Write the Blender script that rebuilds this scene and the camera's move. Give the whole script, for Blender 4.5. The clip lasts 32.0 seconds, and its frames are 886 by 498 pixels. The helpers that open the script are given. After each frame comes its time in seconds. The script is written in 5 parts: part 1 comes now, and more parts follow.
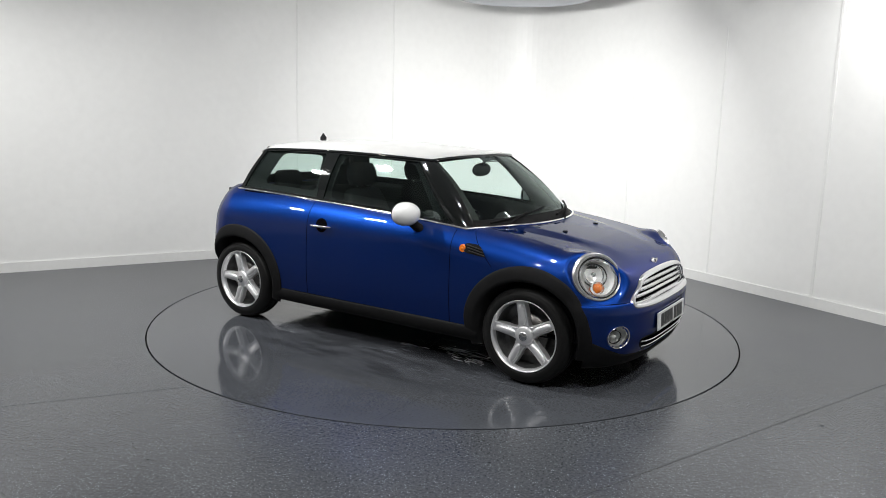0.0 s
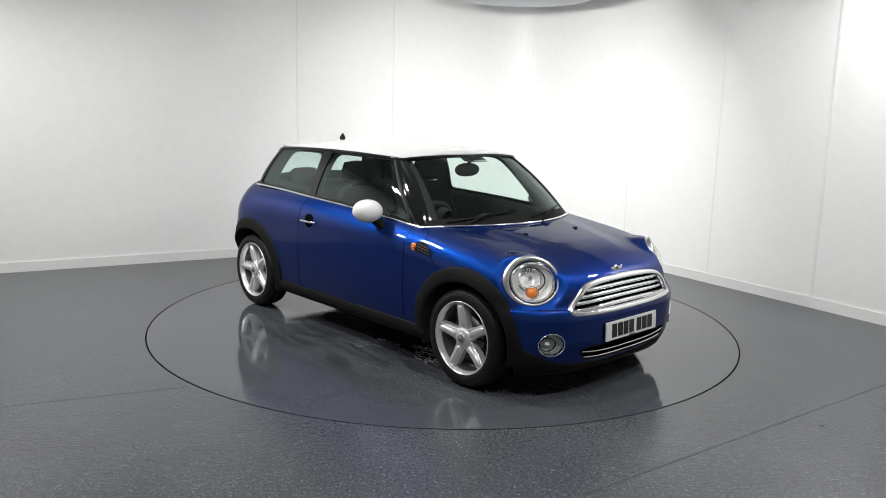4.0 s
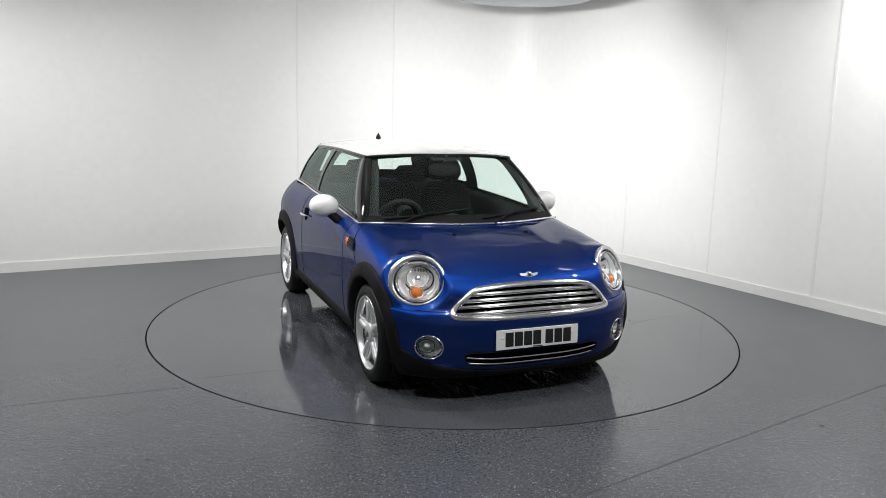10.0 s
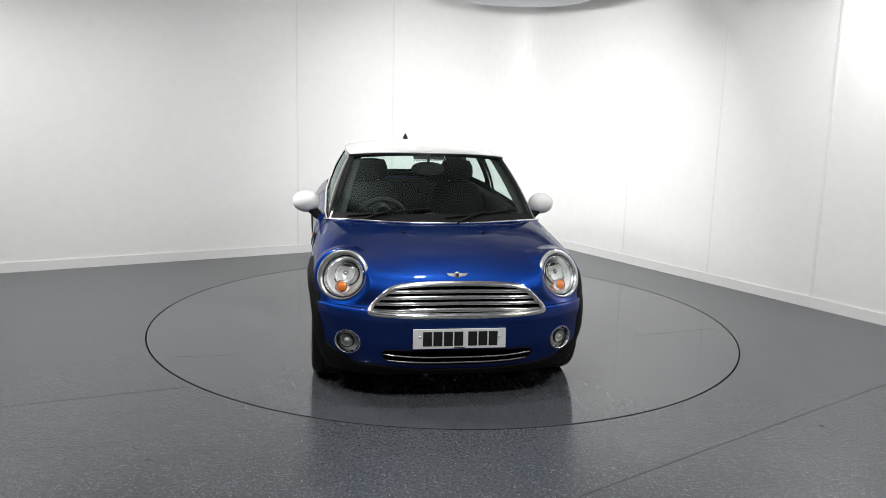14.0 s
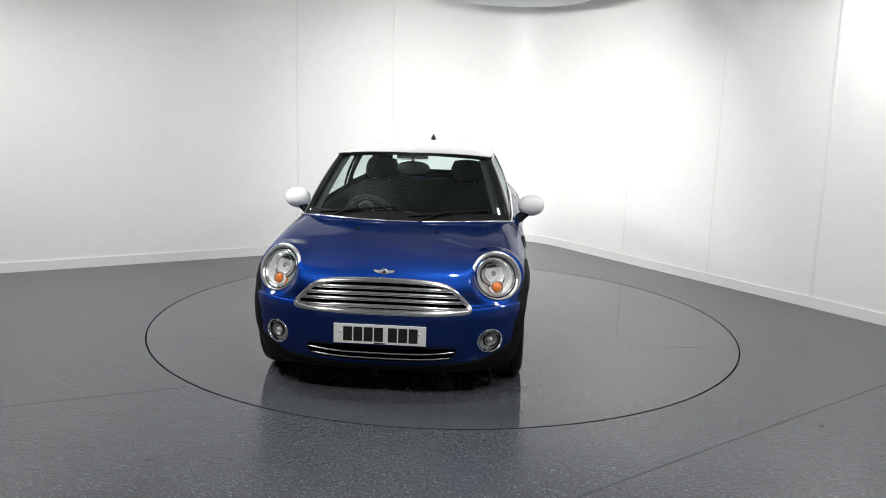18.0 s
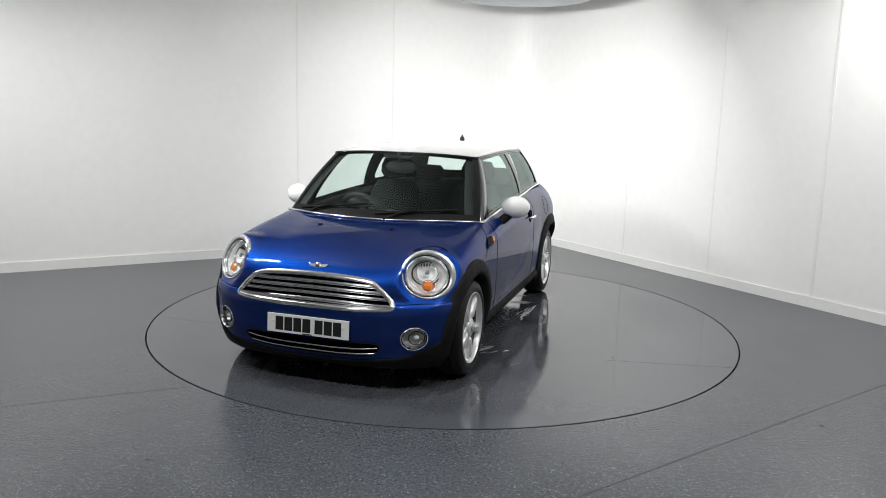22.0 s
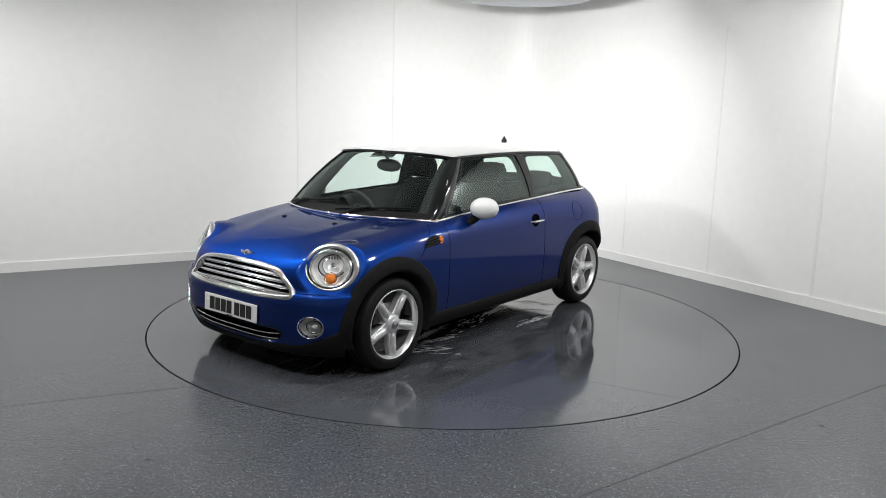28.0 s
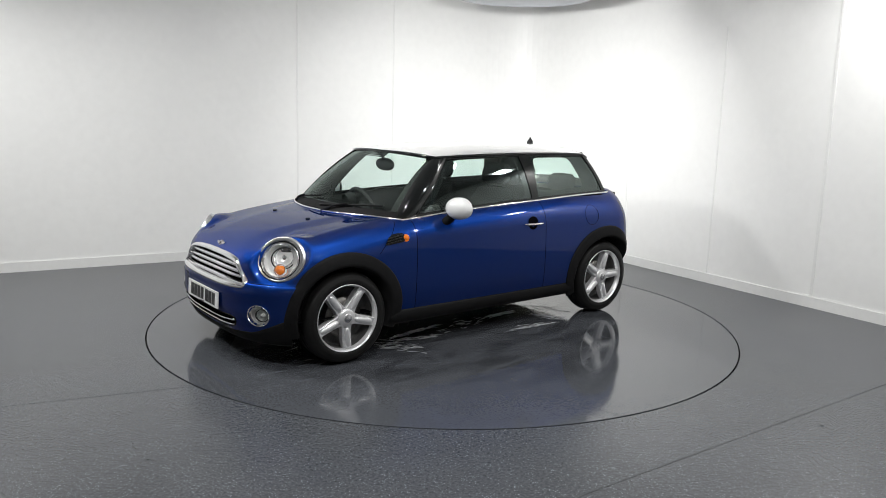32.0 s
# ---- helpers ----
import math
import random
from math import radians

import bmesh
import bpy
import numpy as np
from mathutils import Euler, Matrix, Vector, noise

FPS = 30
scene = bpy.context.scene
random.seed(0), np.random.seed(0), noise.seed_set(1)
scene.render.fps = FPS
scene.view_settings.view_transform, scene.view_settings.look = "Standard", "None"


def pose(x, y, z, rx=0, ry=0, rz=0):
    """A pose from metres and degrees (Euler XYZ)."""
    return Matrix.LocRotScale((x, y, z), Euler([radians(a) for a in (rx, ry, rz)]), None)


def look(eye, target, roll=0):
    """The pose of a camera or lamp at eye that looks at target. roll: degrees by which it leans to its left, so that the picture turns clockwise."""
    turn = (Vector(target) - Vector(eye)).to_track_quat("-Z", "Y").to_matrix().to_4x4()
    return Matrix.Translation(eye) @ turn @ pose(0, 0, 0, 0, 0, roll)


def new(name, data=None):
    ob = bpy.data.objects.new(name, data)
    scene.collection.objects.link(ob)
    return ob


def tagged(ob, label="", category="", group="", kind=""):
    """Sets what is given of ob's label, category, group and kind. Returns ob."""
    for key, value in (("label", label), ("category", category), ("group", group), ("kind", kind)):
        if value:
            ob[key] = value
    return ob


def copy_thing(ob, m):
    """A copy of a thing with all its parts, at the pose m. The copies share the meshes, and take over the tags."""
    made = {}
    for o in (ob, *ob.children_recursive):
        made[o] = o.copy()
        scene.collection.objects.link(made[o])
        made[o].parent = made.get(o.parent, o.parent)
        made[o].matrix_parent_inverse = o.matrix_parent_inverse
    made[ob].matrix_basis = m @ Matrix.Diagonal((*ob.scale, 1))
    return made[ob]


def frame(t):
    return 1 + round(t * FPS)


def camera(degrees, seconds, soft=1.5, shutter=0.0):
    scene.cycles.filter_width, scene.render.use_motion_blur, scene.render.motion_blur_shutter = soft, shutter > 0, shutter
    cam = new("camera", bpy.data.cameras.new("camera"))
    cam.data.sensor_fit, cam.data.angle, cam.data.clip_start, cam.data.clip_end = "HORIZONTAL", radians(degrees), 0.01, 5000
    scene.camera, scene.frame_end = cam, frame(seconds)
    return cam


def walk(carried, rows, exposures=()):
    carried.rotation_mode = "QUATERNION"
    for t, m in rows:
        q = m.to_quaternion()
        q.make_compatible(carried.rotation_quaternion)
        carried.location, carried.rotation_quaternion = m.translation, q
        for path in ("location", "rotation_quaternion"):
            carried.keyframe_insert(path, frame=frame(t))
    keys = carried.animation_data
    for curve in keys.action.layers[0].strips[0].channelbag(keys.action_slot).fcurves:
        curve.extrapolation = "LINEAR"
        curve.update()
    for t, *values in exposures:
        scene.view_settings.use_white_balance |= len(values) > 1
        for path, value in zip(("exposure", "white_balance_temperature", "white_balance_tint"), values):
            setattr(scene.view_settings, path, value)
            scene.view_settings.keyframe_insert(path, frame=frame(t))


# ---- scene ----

# ---------------------------------------------------------------- camera
EYE = (0.0, -5.96, 1.605)
PITCH, YAW = radians(-10.04), radians(-0.155)
AIM = (math.sin(YAW) * math.cos(PITCH), EYE[1] + math.cos(YAW) * math.cos(PITCH), EYE[2] + math.sin(PITCH))
cam = camera(60.27, 32.0, soft=0.75)
walk(cam, [(0, look(EYE, AIM, 1.547)), (32, look(EYE, AIM, 1.547))])

# ---------------------------------------------------------------- light
world = bpy.data.worlds.new("studio")
scene.world = world
world.use_nodes = True
world.node_tree.nodes["Background"].inputs[0].default_value = (0.05, 0.05, 0.055, 1)
world.node_tree.nodes["Background"].inputs[1].default_value = 0.3


def area_lamp(name, eye, target, size, watts, colour=(1.0, 1.0, 0.985), shape="DISK", size_y=None):
    data = bpy.data.lights.new(name, "AREA")
    data.shape, data.size, data.energy, data.color = shape, size, watts, colour
    if size_y:
        data.size_y = size_y
    ob = new(name, data)
    ob.matrix_world = look(eye, target)
    return ob


# ceiling panels (place and turn) and small round downlights
PANELS = [(-4.1, -0.45, 30.0), (3.30, -0.12, -57.0)]
SPOTS = [(-1.8, -3.2), (0.1, -3.7), (2.0, -3.2), (-2.7, -0.9), (2.45, -1.4), (0.1, -1.75)]
POWER = [44, 34, 44, 34, 30, 26]
# unseen fill added for the walls: lamp, spot it is turned to, size, watts
FILL_LAMPS = [((-0.4, -0.3, 2.62), (0.9, 3.9, 0.7), 0.2, 20, 120), ((0.4, 0.3, 2.62), (1.0, 3.9, 0.2), 0.2, 38, 112), ((-2.0, -0.9, 2.45), (1.6, 2.7, 0.2), 0.2, 46, 180),
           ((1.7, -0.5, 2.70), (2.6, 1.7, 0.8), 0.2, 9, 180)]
HOOD = (0.72, 2.08, 2.785, 0.69)
for (x, y, turn), watts, wide in zip(PANELS, (55, 21), (0.26, 0.27)):
    lamp = area_lamp("panel_light", (x, y, 2.932), (x, y, 0), wide, watts, shape="RECTANGLE", size_y=0.24)
    lamp.matrix_world = pose(x, y, 2.932, 0, 0, turn)
for (x, y), watts in zip(SPOTS, POWER):
    area_lamp("downlight", (x, y, 2.975), (x, y + 0.0001, 0), 0.11, watts)
# extra light on the walls, with no known source
for eye, aim, size, watts, spread in FILL_LAMPS:
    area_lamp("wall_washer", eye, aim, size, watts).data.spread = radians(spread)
scene.view_settings.exposure = 0.0


# ---------------------------------------------------------------- materials
def material(name):
    m = bpy.data.materials.new(name)
    m.use_nodes = True
    t = m.node_tree
    return m, t, t.nodes["Principled BSDF"]


def node(t, kind, **values):
    n = t.nodes.new(kind)
    for key, value in values.items():
        n.inputs[key.replace("_", " ")].default_value = value
    return n


def simple(name, colour, rough=0.5, metal=0.0, coat=0.0, grain=0.0, scale=60.0, bump=0.0, spec=0.5):
    """A surface with a fine and a coarse variation of tone and roughness."""
    m, t, b = material(name)
    b.inputs["Roughness"].default_value, b.inputs["Metallic"].default_value = rough, metal
    b.inputs["Coat Weight"].default_value, b.inputs["Coat Roughness"].default_value = coat, 0.03
    b.inputs["Specular IOR Level"].default_value = spec
    if not grain:
        b.inputs["Base Color"].default_value = (*colour, 1)
        return m
    co = t.nodes.new("ShaderNodeTexCoord")
    fine = node(t, "ShaderNodeTexNoise", Scale=scale, Detail=4.0)
    broad = node(t, "ShaderNodeTexNoise", Scale=scale / 14, Detail=3.0)
    for n in (fine, broad):
        t.links.new(co.outputs["Object"], n.inputs["Vector"])
    mix = t.nodes.new("ShaderNodeMath")
    mix.operation = "MULTIPLY"
    t.links.new(fine.outputs[0], mix.inputs[0])
    t.links.new(broad.outputs[0], mix.inputs[1])
    ramp = t.nodes.new("ShaderNodeMapRange")
    ramp.inputs["From Min"].default_value, ramp.inputs["From Max"].default_value = 0.12, 0.4
    ramp.inputs["To Min"].default_value, ramp.inputs["To Max"].default_value = 1 - grain, 1 + grain
    t.links.new(mix.outputs[0], ramp.inputs["Value"])
    tone = t.nodes.new("ShaderNodeVectorMath")
    tone.operation = "SCALE"
    tone.inputs[0].default_value = colour
    t.links.new(ramp.outputs[0], tone.inputs["Scale"])
    t.links.new(tone.outputs[0], b.inputs["Base Color"])
    r = t.nodes.new("ShaderNodeMath")
    r.operation = "MULTIPLY"
    r.inputs[1].default_value = rough
    t.links.new(ramp.outputs[0], r.inputs[0])
    t.links.new(r.outputs[0], b.inputs["Roughness"])
    if bump:
        bm = node(t, "ShaderNodeBump", Strength=bump, Distance=0.001)
        t.links.new(fine.outputs[0], bm.inputs["Height"])
        t.links.new(bm.outputs[0], b.inputs["Normal"])
    return m


def glass(name, tint, haze=0.0, base=0.10):
    """Thin glass: tinted and clear, with a mirror gloss at its skin."""
    m = bpy.data.materials.new(name)
    m.use_nodes = True
    t = m.node_tree
    t.nodes.clear()
    out = t.nodes.new("ShaderNodeOutputMaterial")
    clear = t.nodes.new("ShaderNodeBsdfTransparent")
    clear.inputs[0].default_value = (*tint, 1)
    gloss = node(t, "ShaderNodeBsdfGlossy", Roughness=0.02 + haze)
    gloss.inputs["Color"].default_value = (0.86, 1.0, 0.96, 1)
    facing = node(t, "ShaderNodeLayerWeight", Blend=0.5)
    power = t.nodes.new("ShaderNodeMath")
    power.operation, power.inputs[1].default_value = "POWER", 5.0
    fres = t.nodes.new("ShaderNodeMapRange")
    fres.inputs["To Min"].default_value, fres.inputs["To Max"].default_value = base, 0.5
    t.links.new(facing.outputs["Facing"], power.inputs[0])
    t.links.new(power.outputs[0], fres.inputs["Value"])
    mix = t.nodes.new("ShaderNodeMixShader")
    t.links.new(fres.outputs[0], mix.inputs[0])
    t.links.new(clear.outputs[0], mix.inputs[1])
    t.links.new(gloss.outputs[0], mix.inputs[2])
    t.links.new(mix.outputs[0], out.inputs[0])
    return m


def car_paint():
    m, t, b = material("blue_metallic_paint")
    co = t.nodes.new("ShaderNodeTexCoord")
    flake = node(t, "ShaderNodeTexNoise", Scale=900.0, Detail=2.0)
    t.links.new(co.outputs["Object"], flake.inputs["Vector"])
    tone = t.nodes.new("ShaderNodeMix")
    tone.data_type = "RGBA"
    tone.inputs[6].default_value, tone.inputs[7].default_value = (0.003, 0.020, 0.122, 1), (0.007, 0.046, 0.265, 1)
    t.links.new(flake.outputs[0], tone.inputs[0])
    t.links.new(tone.outputs[2], b.inputs["Base Color"])
    b.inputs["Metallic"].default_value, b.inputs["Roughness"].default_value = 0.95, 0.46
    b.inputs["Specular Tint"].default_value = (0.02, 0.07, 0.12, 1)
    b.inputs["Coat Weight"].default_value, b.inputs["Coat Roughness"].default_value = 0.72, 0.006
    return m


def vinyl_floor(name, colour, rough, wet=0.0, flecks=1.0):
    """Speckled safety vinyl with scuffs; wet: smears of water within that radius."""
    m, t, b = material(name)
    co = t.nodes.new("ShaderNodeTexCoord")

    def tex(kind, **values):
        n = node(t, kind, **values)
        t.links.new(co.outputs["Object"], n.inputs["Vector"])
        return n

    def span(source, a, b, c, d):
        n = t.nodes.new("ShaderNodeMapRange")
        for key, value in zip(("From Min", "From Max", "To Min", "To Max"), (a, b, c, d)):
            n.inputs[key].default_value = value
        t.links.new(source, n.inputs["Value"])
        return n.outputs[0]

    def calc(kind, x, y):
        n = t.nodes.new("ShaderNodeMath")
        n.operation = kind
        for i, v in enumerate((x, y)):
            if isinstance(v, (int, float)):
                n.inputs[i].default_value = v
            else:
                t.links.new(v, n.inputs[i])
        return n.outputs[0]

    chips = tex("ShaderNodeTexVoronoi", Scale=115.0)
    grit = tex("ShaderNodeTexNoise", Scale=70.0, Detail=6.0, Roughness=0.75)
    broad = tex("ShaderNodeTexNoise", Scale=1.1, Detail=7.0, Roughness=0.62)
    patch = tex("ShaderNodeTexNoise", Scale=5.0, Detail=5.0, Roughness=0.6)
    chip = calc("MULTIPLY", span(chips.outputs["Distance"], 0.18, 0.36, 1.0, 0.0), span(chips.outputs["Color"], 0.62, 0.80, 0.0, 1.0))
    tone = calc("MULTIPLY", span(grit.outputs[0], 0.3, 0.7, 0.8 if wet else 0.35, 1.2 if wet else 1.65), span(broad.outputs[0], 0.3, 0.7, 0.90, 1.10))
    tone = calc("MULTIPLY", tone, span(patch.outputs[0], 0.3, 0.7, 0.96, 1.04))
    tone = calc("ADD", tone, calc("MULTIPLY", chip, 3.4 * flecks))
    shine = calc("MULTIPLY", span(broad.outputs[0], 0.35, 0.65, 0.93, 1.07), rough)
    relief = grit.outputs[0]
    if wet:
        where = t.nodes.new("ShaderNodeVectorMath")
        where.operation = "LENGTH"
        t.links.new(co.outputs["Object"], where.inputs[0])
        # water and scuffs drawn out along the way that the tyres rolled
        drawn = t.nodes.new("ShaderNodeMapping")
        drawn.inputs["Scale"].default_value = (0.45, 1.5, 1.0)
        t.links.new(co.outputs["Object"], drawn.inputs["Vector"])
        smear = node(t, "ShaderNodeTexNoise", Scale=3.6, Detail=8.0, Roughness=0.68, Distortion=0.9)
        scratch = node(t, "ShaderNodeTexNoise", Scale=9.0, Detail=9.0, Roughness=0.75, Distortion=0.6)
        for n in (smear, scratch):
            t.links.new(drawn.outputs[0], n.inputs["Vector"])
        split = t.nodes.new("ShaderNodeSeparateXYZ")
        t.links.new(co.outputs["Object"], split.inputs[0])
        off = calc("ABSOLUTE", calc("ADD", split.outputs["Y"], 0.2), 0.0)
        lane = span(off, 0.95, 1.35, 1.0, 0.0)
        film = calc("MULTIPLY", span(smear.outputs[0], 0.47, 0.57, 0.0, 1.0), span(where.outputs["Value"], wet * 0.8, wet, 1.0, 0.0))
        scuff = calc("MULTIPLY", calc("MULTIPLY", span(scratch.outputs[0], 0.52, 0.66, 0.0, 1.0), span(where.outputs["Value"], wet * 0.9, wet * 1.2, 1.0, 0.15)), lane)
        tone = calc("MULTIPLY", tone, calc("SUBTRACT", 1.0, calc("MULTIPLY", film, 0.42)))
        tone = calc("ADD", tone, calc("MULTIPLY", scuff, 0.45))
        shine = calc("MULTIPLY", shine, calc("SUBTRACT", 1.0, calc("MULTIPLY", film, 0.8)))
        shine = calc("ADD", shine, calc("MULTIPLY", scuff, 0.16))
        ripple = tex("ShaderNodeTexNoise", Scale=20.0, Detail=3.0)
        relief = calc("ADD", calc("MULTIPLY", relief, calc("SUBTRACT", 1.0, film)), calc("MULTIPLY", calc("MULTIPLY", ripple.outputs[0], film), 12.0))
    colour_out = t.nodes.new("ShaderNodeVectorMath")
    colour_out.operation = "SCALE"
    colour_out.inputs[0].default_value = colour
    t.links.new(tone, colour_out.inputs["Scale"])
    t.links.new(colour_out.outputs[0], b.inputs["Base Color"])
    t.links.new(shine, b.inputs["Roughness"])
    bump = node(t, "ShaderNodeBump", Strength=0.02 if wet else 0.15, Distance=0.0008)
    t.links.new(relief, bump.inputs["Height"])
    t.links.new(bump.outputs[0], b.inputs["Normal"])
    return m


PAINT = car_paint()
WHITE = simple("white_paint", (0.72, 0.72, 0.715), 0.3, coat=1.0, grain=0.02, scale=30)
TRIM = simple("black_plastic", (0.010, 0.010, 0.0105), 0.6, grain=0.2, scale=300, bump=0.15, spec=0.06)
GLOSS_BLACK = simple("gloss_black", (0.008, 0.009, 0.009), 0.06, grain=0.1, scale=20, spec=0.5)
GAP = simple("panel_gap_dark", (0.002, 0.002, 0.003), 0.9, spec=0.03)
SATIN = simple("satin_chrome", (0.52, 0.52, 0.53), 0.26, 1.0, grain=0.05, scale=40)
SURROUND = simple("satin_surround", (0.62, 0.62, 0.63), 0.22, 0.9, grain=0.05, scale=40)
CHROME = simple("chrome", (0.86, 0.86, 0.87), 0.16, 1.0, grain=0.04, scale=40)
ALLOY = simple("silver_alloy", (0.70, 0.70, 0.71), 0.30, 0.65, coat=0.3, grain=0.05, scale=50)
DARK_METAL = simple("dark_metal", (0.03, 0.029, 0.028), 0.5, 0.7, grain=0.3, scale=60)
# rim barrel: the wheel's alloy again, with its shade put into a darker colour
BARREL = simple("shaded_alloy", (0.16, 0.16, 0.16), 0.45, 0.6, grain=0.25, scale=60)
DISC_STEEL = simple("brake_steel", (0.12, 0.115, 0.11), 0.4, 1.0, grain=0.2, scale=80)
RUBBER = simple("tyre_rubber", (0.010, 0.010, 0.010), 0.5, grain=0.25, scale=120, bump=0.2, spec=0.16)
FABRIC = simple("dark_cloth", (0.009, 0.010, 0.010), 0.9, grain=0.05, scale=25, spec=0.06)
LINING = simple("grey_headlining", (0.16, 0.165, 0.155), 0.9, grain=0.1, scale=150)
PILLAR_TRIM = simple("pillar_trim", (0.026, 0.029, 0.027), 0.9, grain=0.1, scale=150, spec=0.1)
DASH = simple("dashboard_plastic", (0.028, 0.030, 0.030), 0.6, grain=0.25, scale=150, bump=0.2, spec=0.1)
WINDOW = glass("tinted_window_glass", (0.86, 0.97, 0.93), base=0.12)
SCREEN = glass("windscreen_glass", (0.94, 0.995, 0.975), base=0.065)
LENS = glass("clear_lens", (0.985, 0.99, 0.99))
AMBER = simple("amber_plastic", (0.80, 0.19, 0.006), 0.2, coat=1.0, grain=0.1, scale=90)
REFLECTOR = simple("lamp_reflector", (0.92, 0.92, 0.91), 0.25, 0.12, grain=0.05, scale=60)
FOG_BOWL = simple("fog_lamp_bowl", (0.50, 0.51, 0.50), 0.3, 0.4, grain=0.1, scale=60)
BULB = simple("bulb_glass", (0.75, 0.76, 0.74), 0.1, coat=1.0)
PLATE = simple("plate_white", (0.74, 0.75, 0.74), 0.35, coat=0.5, grain=0.03, scale=60)
INK = simple("plate_black", (0.01, 0.01, 0.01), 0.4)
WALL = simple("wall_panel_white", (0.78, 0.78, 0.77), 0.45, grain=0.02, scale=12)
# walls added out of view, their tone set for reflections on the car
UNSEEN_BACK = simple("unseen_back_wall", (0.60, 0.60, 0.60), 0.7, grain=0.1, scale=10)
UNSEEN_SIDE = simple("unseen_side_wall", (0.66, 0.66, 0.66), 0.7, grain=0.1, scale=10)
SKIRT = simple("skirting_white", (0.74, 0.74, 0.73), 0.4, grain=0.03, scale=20)
CEILING = simple("ceiling_grey", (0.32, 0.32, 0.32), 0.8, grain=0.05, scale=10)
FLOOR = vinyl_floor("grey_speckled_vinyl", (0.056, 0.060, 0.067), 0.255)
DISC = vinyl_floor("grey_turntable_vinyl", (0.058, 0.062, 0.070), 0.09, 1.75, 0.10)
RIM_DARK = simple("turntable_gap_dark", (0.01, 0.01, 0.01), 0.8)
FAINT_SEAM = simple("seam_grey", (0.047, 0.050, 0.056), 0.5)
DISC_SEAM = simple("turntable_seam_grey", (0.030, 0.032, 0.036), 0.12)
# pale grey stands in for bright reflections on the wet streaks
WATER = simple("water_glint_grey", (0.34, 0.35, 0.36), 0.10, grain=0.1, scale=40)
SEAM = simple("seam_dark", (0.034, 0.036, 0.039), 0.6)
LAMP_GLOW, _t, _b = material("lamp_diffuser")
_b.inputs["Emission Color"].default_value, _b.inputs["Emission Strength"].default_value = (1, 0.98, 0.95, 1), 4.0
LAMP_BODY = simple("lamp_housing", (0.38, 0.39, 0.41), 0.5, grain=0.03, scale=20)


# ---------------------------------------------------------------- mesh helpers
def mesh_object(name, verts, faces, mat, parent=None, label="", smooth=True, solid=0.0, bevel=0.0):
    me = bpy.data.meshes.new(name)
    me.from_pydata([tuple(map(float, v)) for v in verts], [], [tuple(map(int, f)) for f in faces])
    me.validate()
    me.update()
    if smooth:
        me.polygons.foreach_set("use_smooth", [True] * len(me.polygons))
    me.materials.append(mat)
    ob = new(name, me)
    if parent:
        ob.parent = parent
    if label:
        ob["label"] = label
    if solid:
        mod = ob.modifiers.new("thickness", "SOLIDIFY")
        mod.thickness, mod.offset = solid, -1
        ob.modifiers.new("rims", "EDGE_SPLIT").split_angle = radians(50)
    if bevel:
        mod = ob.modifiers.new("edges", "BEVEL")
        mod.width, mod.segments, mod.limit_method = bevel, 2, "ANGLE"
    return ob


def part(name, bm, mat, parent=None, label="", smooth=False, bevel=0.0):
    me = bpy.data.meshes.new(name)
    bm.to_mesh(me)
    bm.free()
    if smooth:
        me.polygons.foreach_set("use_smooth", [True] * len(me.polygons))
    me.materials.append(mat)
    ob = new(name, me)
    if parent:
        ob.parent = parent
    if label:
        ob["label"] = label
    if bevel:
        mod = ob.modifiers.new("edges", "BEVEL")
        mod.width, mod.segments, mod.limit_method = bevel, 2, "ANGLE"
    return ob


def grid_mesh(name, pts, mat, parent=None, label="", keep=None, closed_u=False, closed_v=False, solid=0.0, smooth=True, flip=False, weld=False):
    """A sheet over a grid of points (n, m, 3); keep: a mask of its cells."""
    n, m = pts.shape[:2]
    faces = []
    for i in range(n if closed_u else n - 1):
        for j in range(m if closed_v else m - 1):
            if keep is None or keep[i, j]:
                a, b = (i + 1) % n, (j + 1) % m
                f = (i * m + j, a * m + j, a * m + b, i * m + b)
                faces.append(f[::-1] if flip else f)
    flat = pts.reshape(-1, 3)
    used = sorted({k for f in faces for k in f})
    at = {k: i for i, k in enumerate(used)}
    ob = mesh_object(name, flat[used], [[at[k] for k in f] for f in faces], mat, parent, label, smooth, solid)
    if weld:
        bm = bmesh.new()
        bm.from_mesh(ob.data)
        bmesh.ops.remove_doubles(bm, verts=bm.verts, dist=1e-5)
        bm.to_mesh(ob.data)
        bm.free()
    return ob


def lathe(name, profile, mat, parent=None, label="", steps=48, m=None, smooth=True):
    """A body turned round the local z axis from rows of (radius, height)."""
    a = np.linspace(0, 2 * np.pi, steps, endpoint=False)
    p = np.array(profile, float)
    pts = np.stack([np.outer(np.cos(a), p[:, 0]), np.outer(np.sin(a), p[:, 0]), np.tile(p[:, 1], (steps, 1))], -1)
    ob = grid_mesh(name, pts, mat, parent, label, closed_u=True, smooth=smooth)
    if m is not None:
        ob.matrix_local = m
    return ob


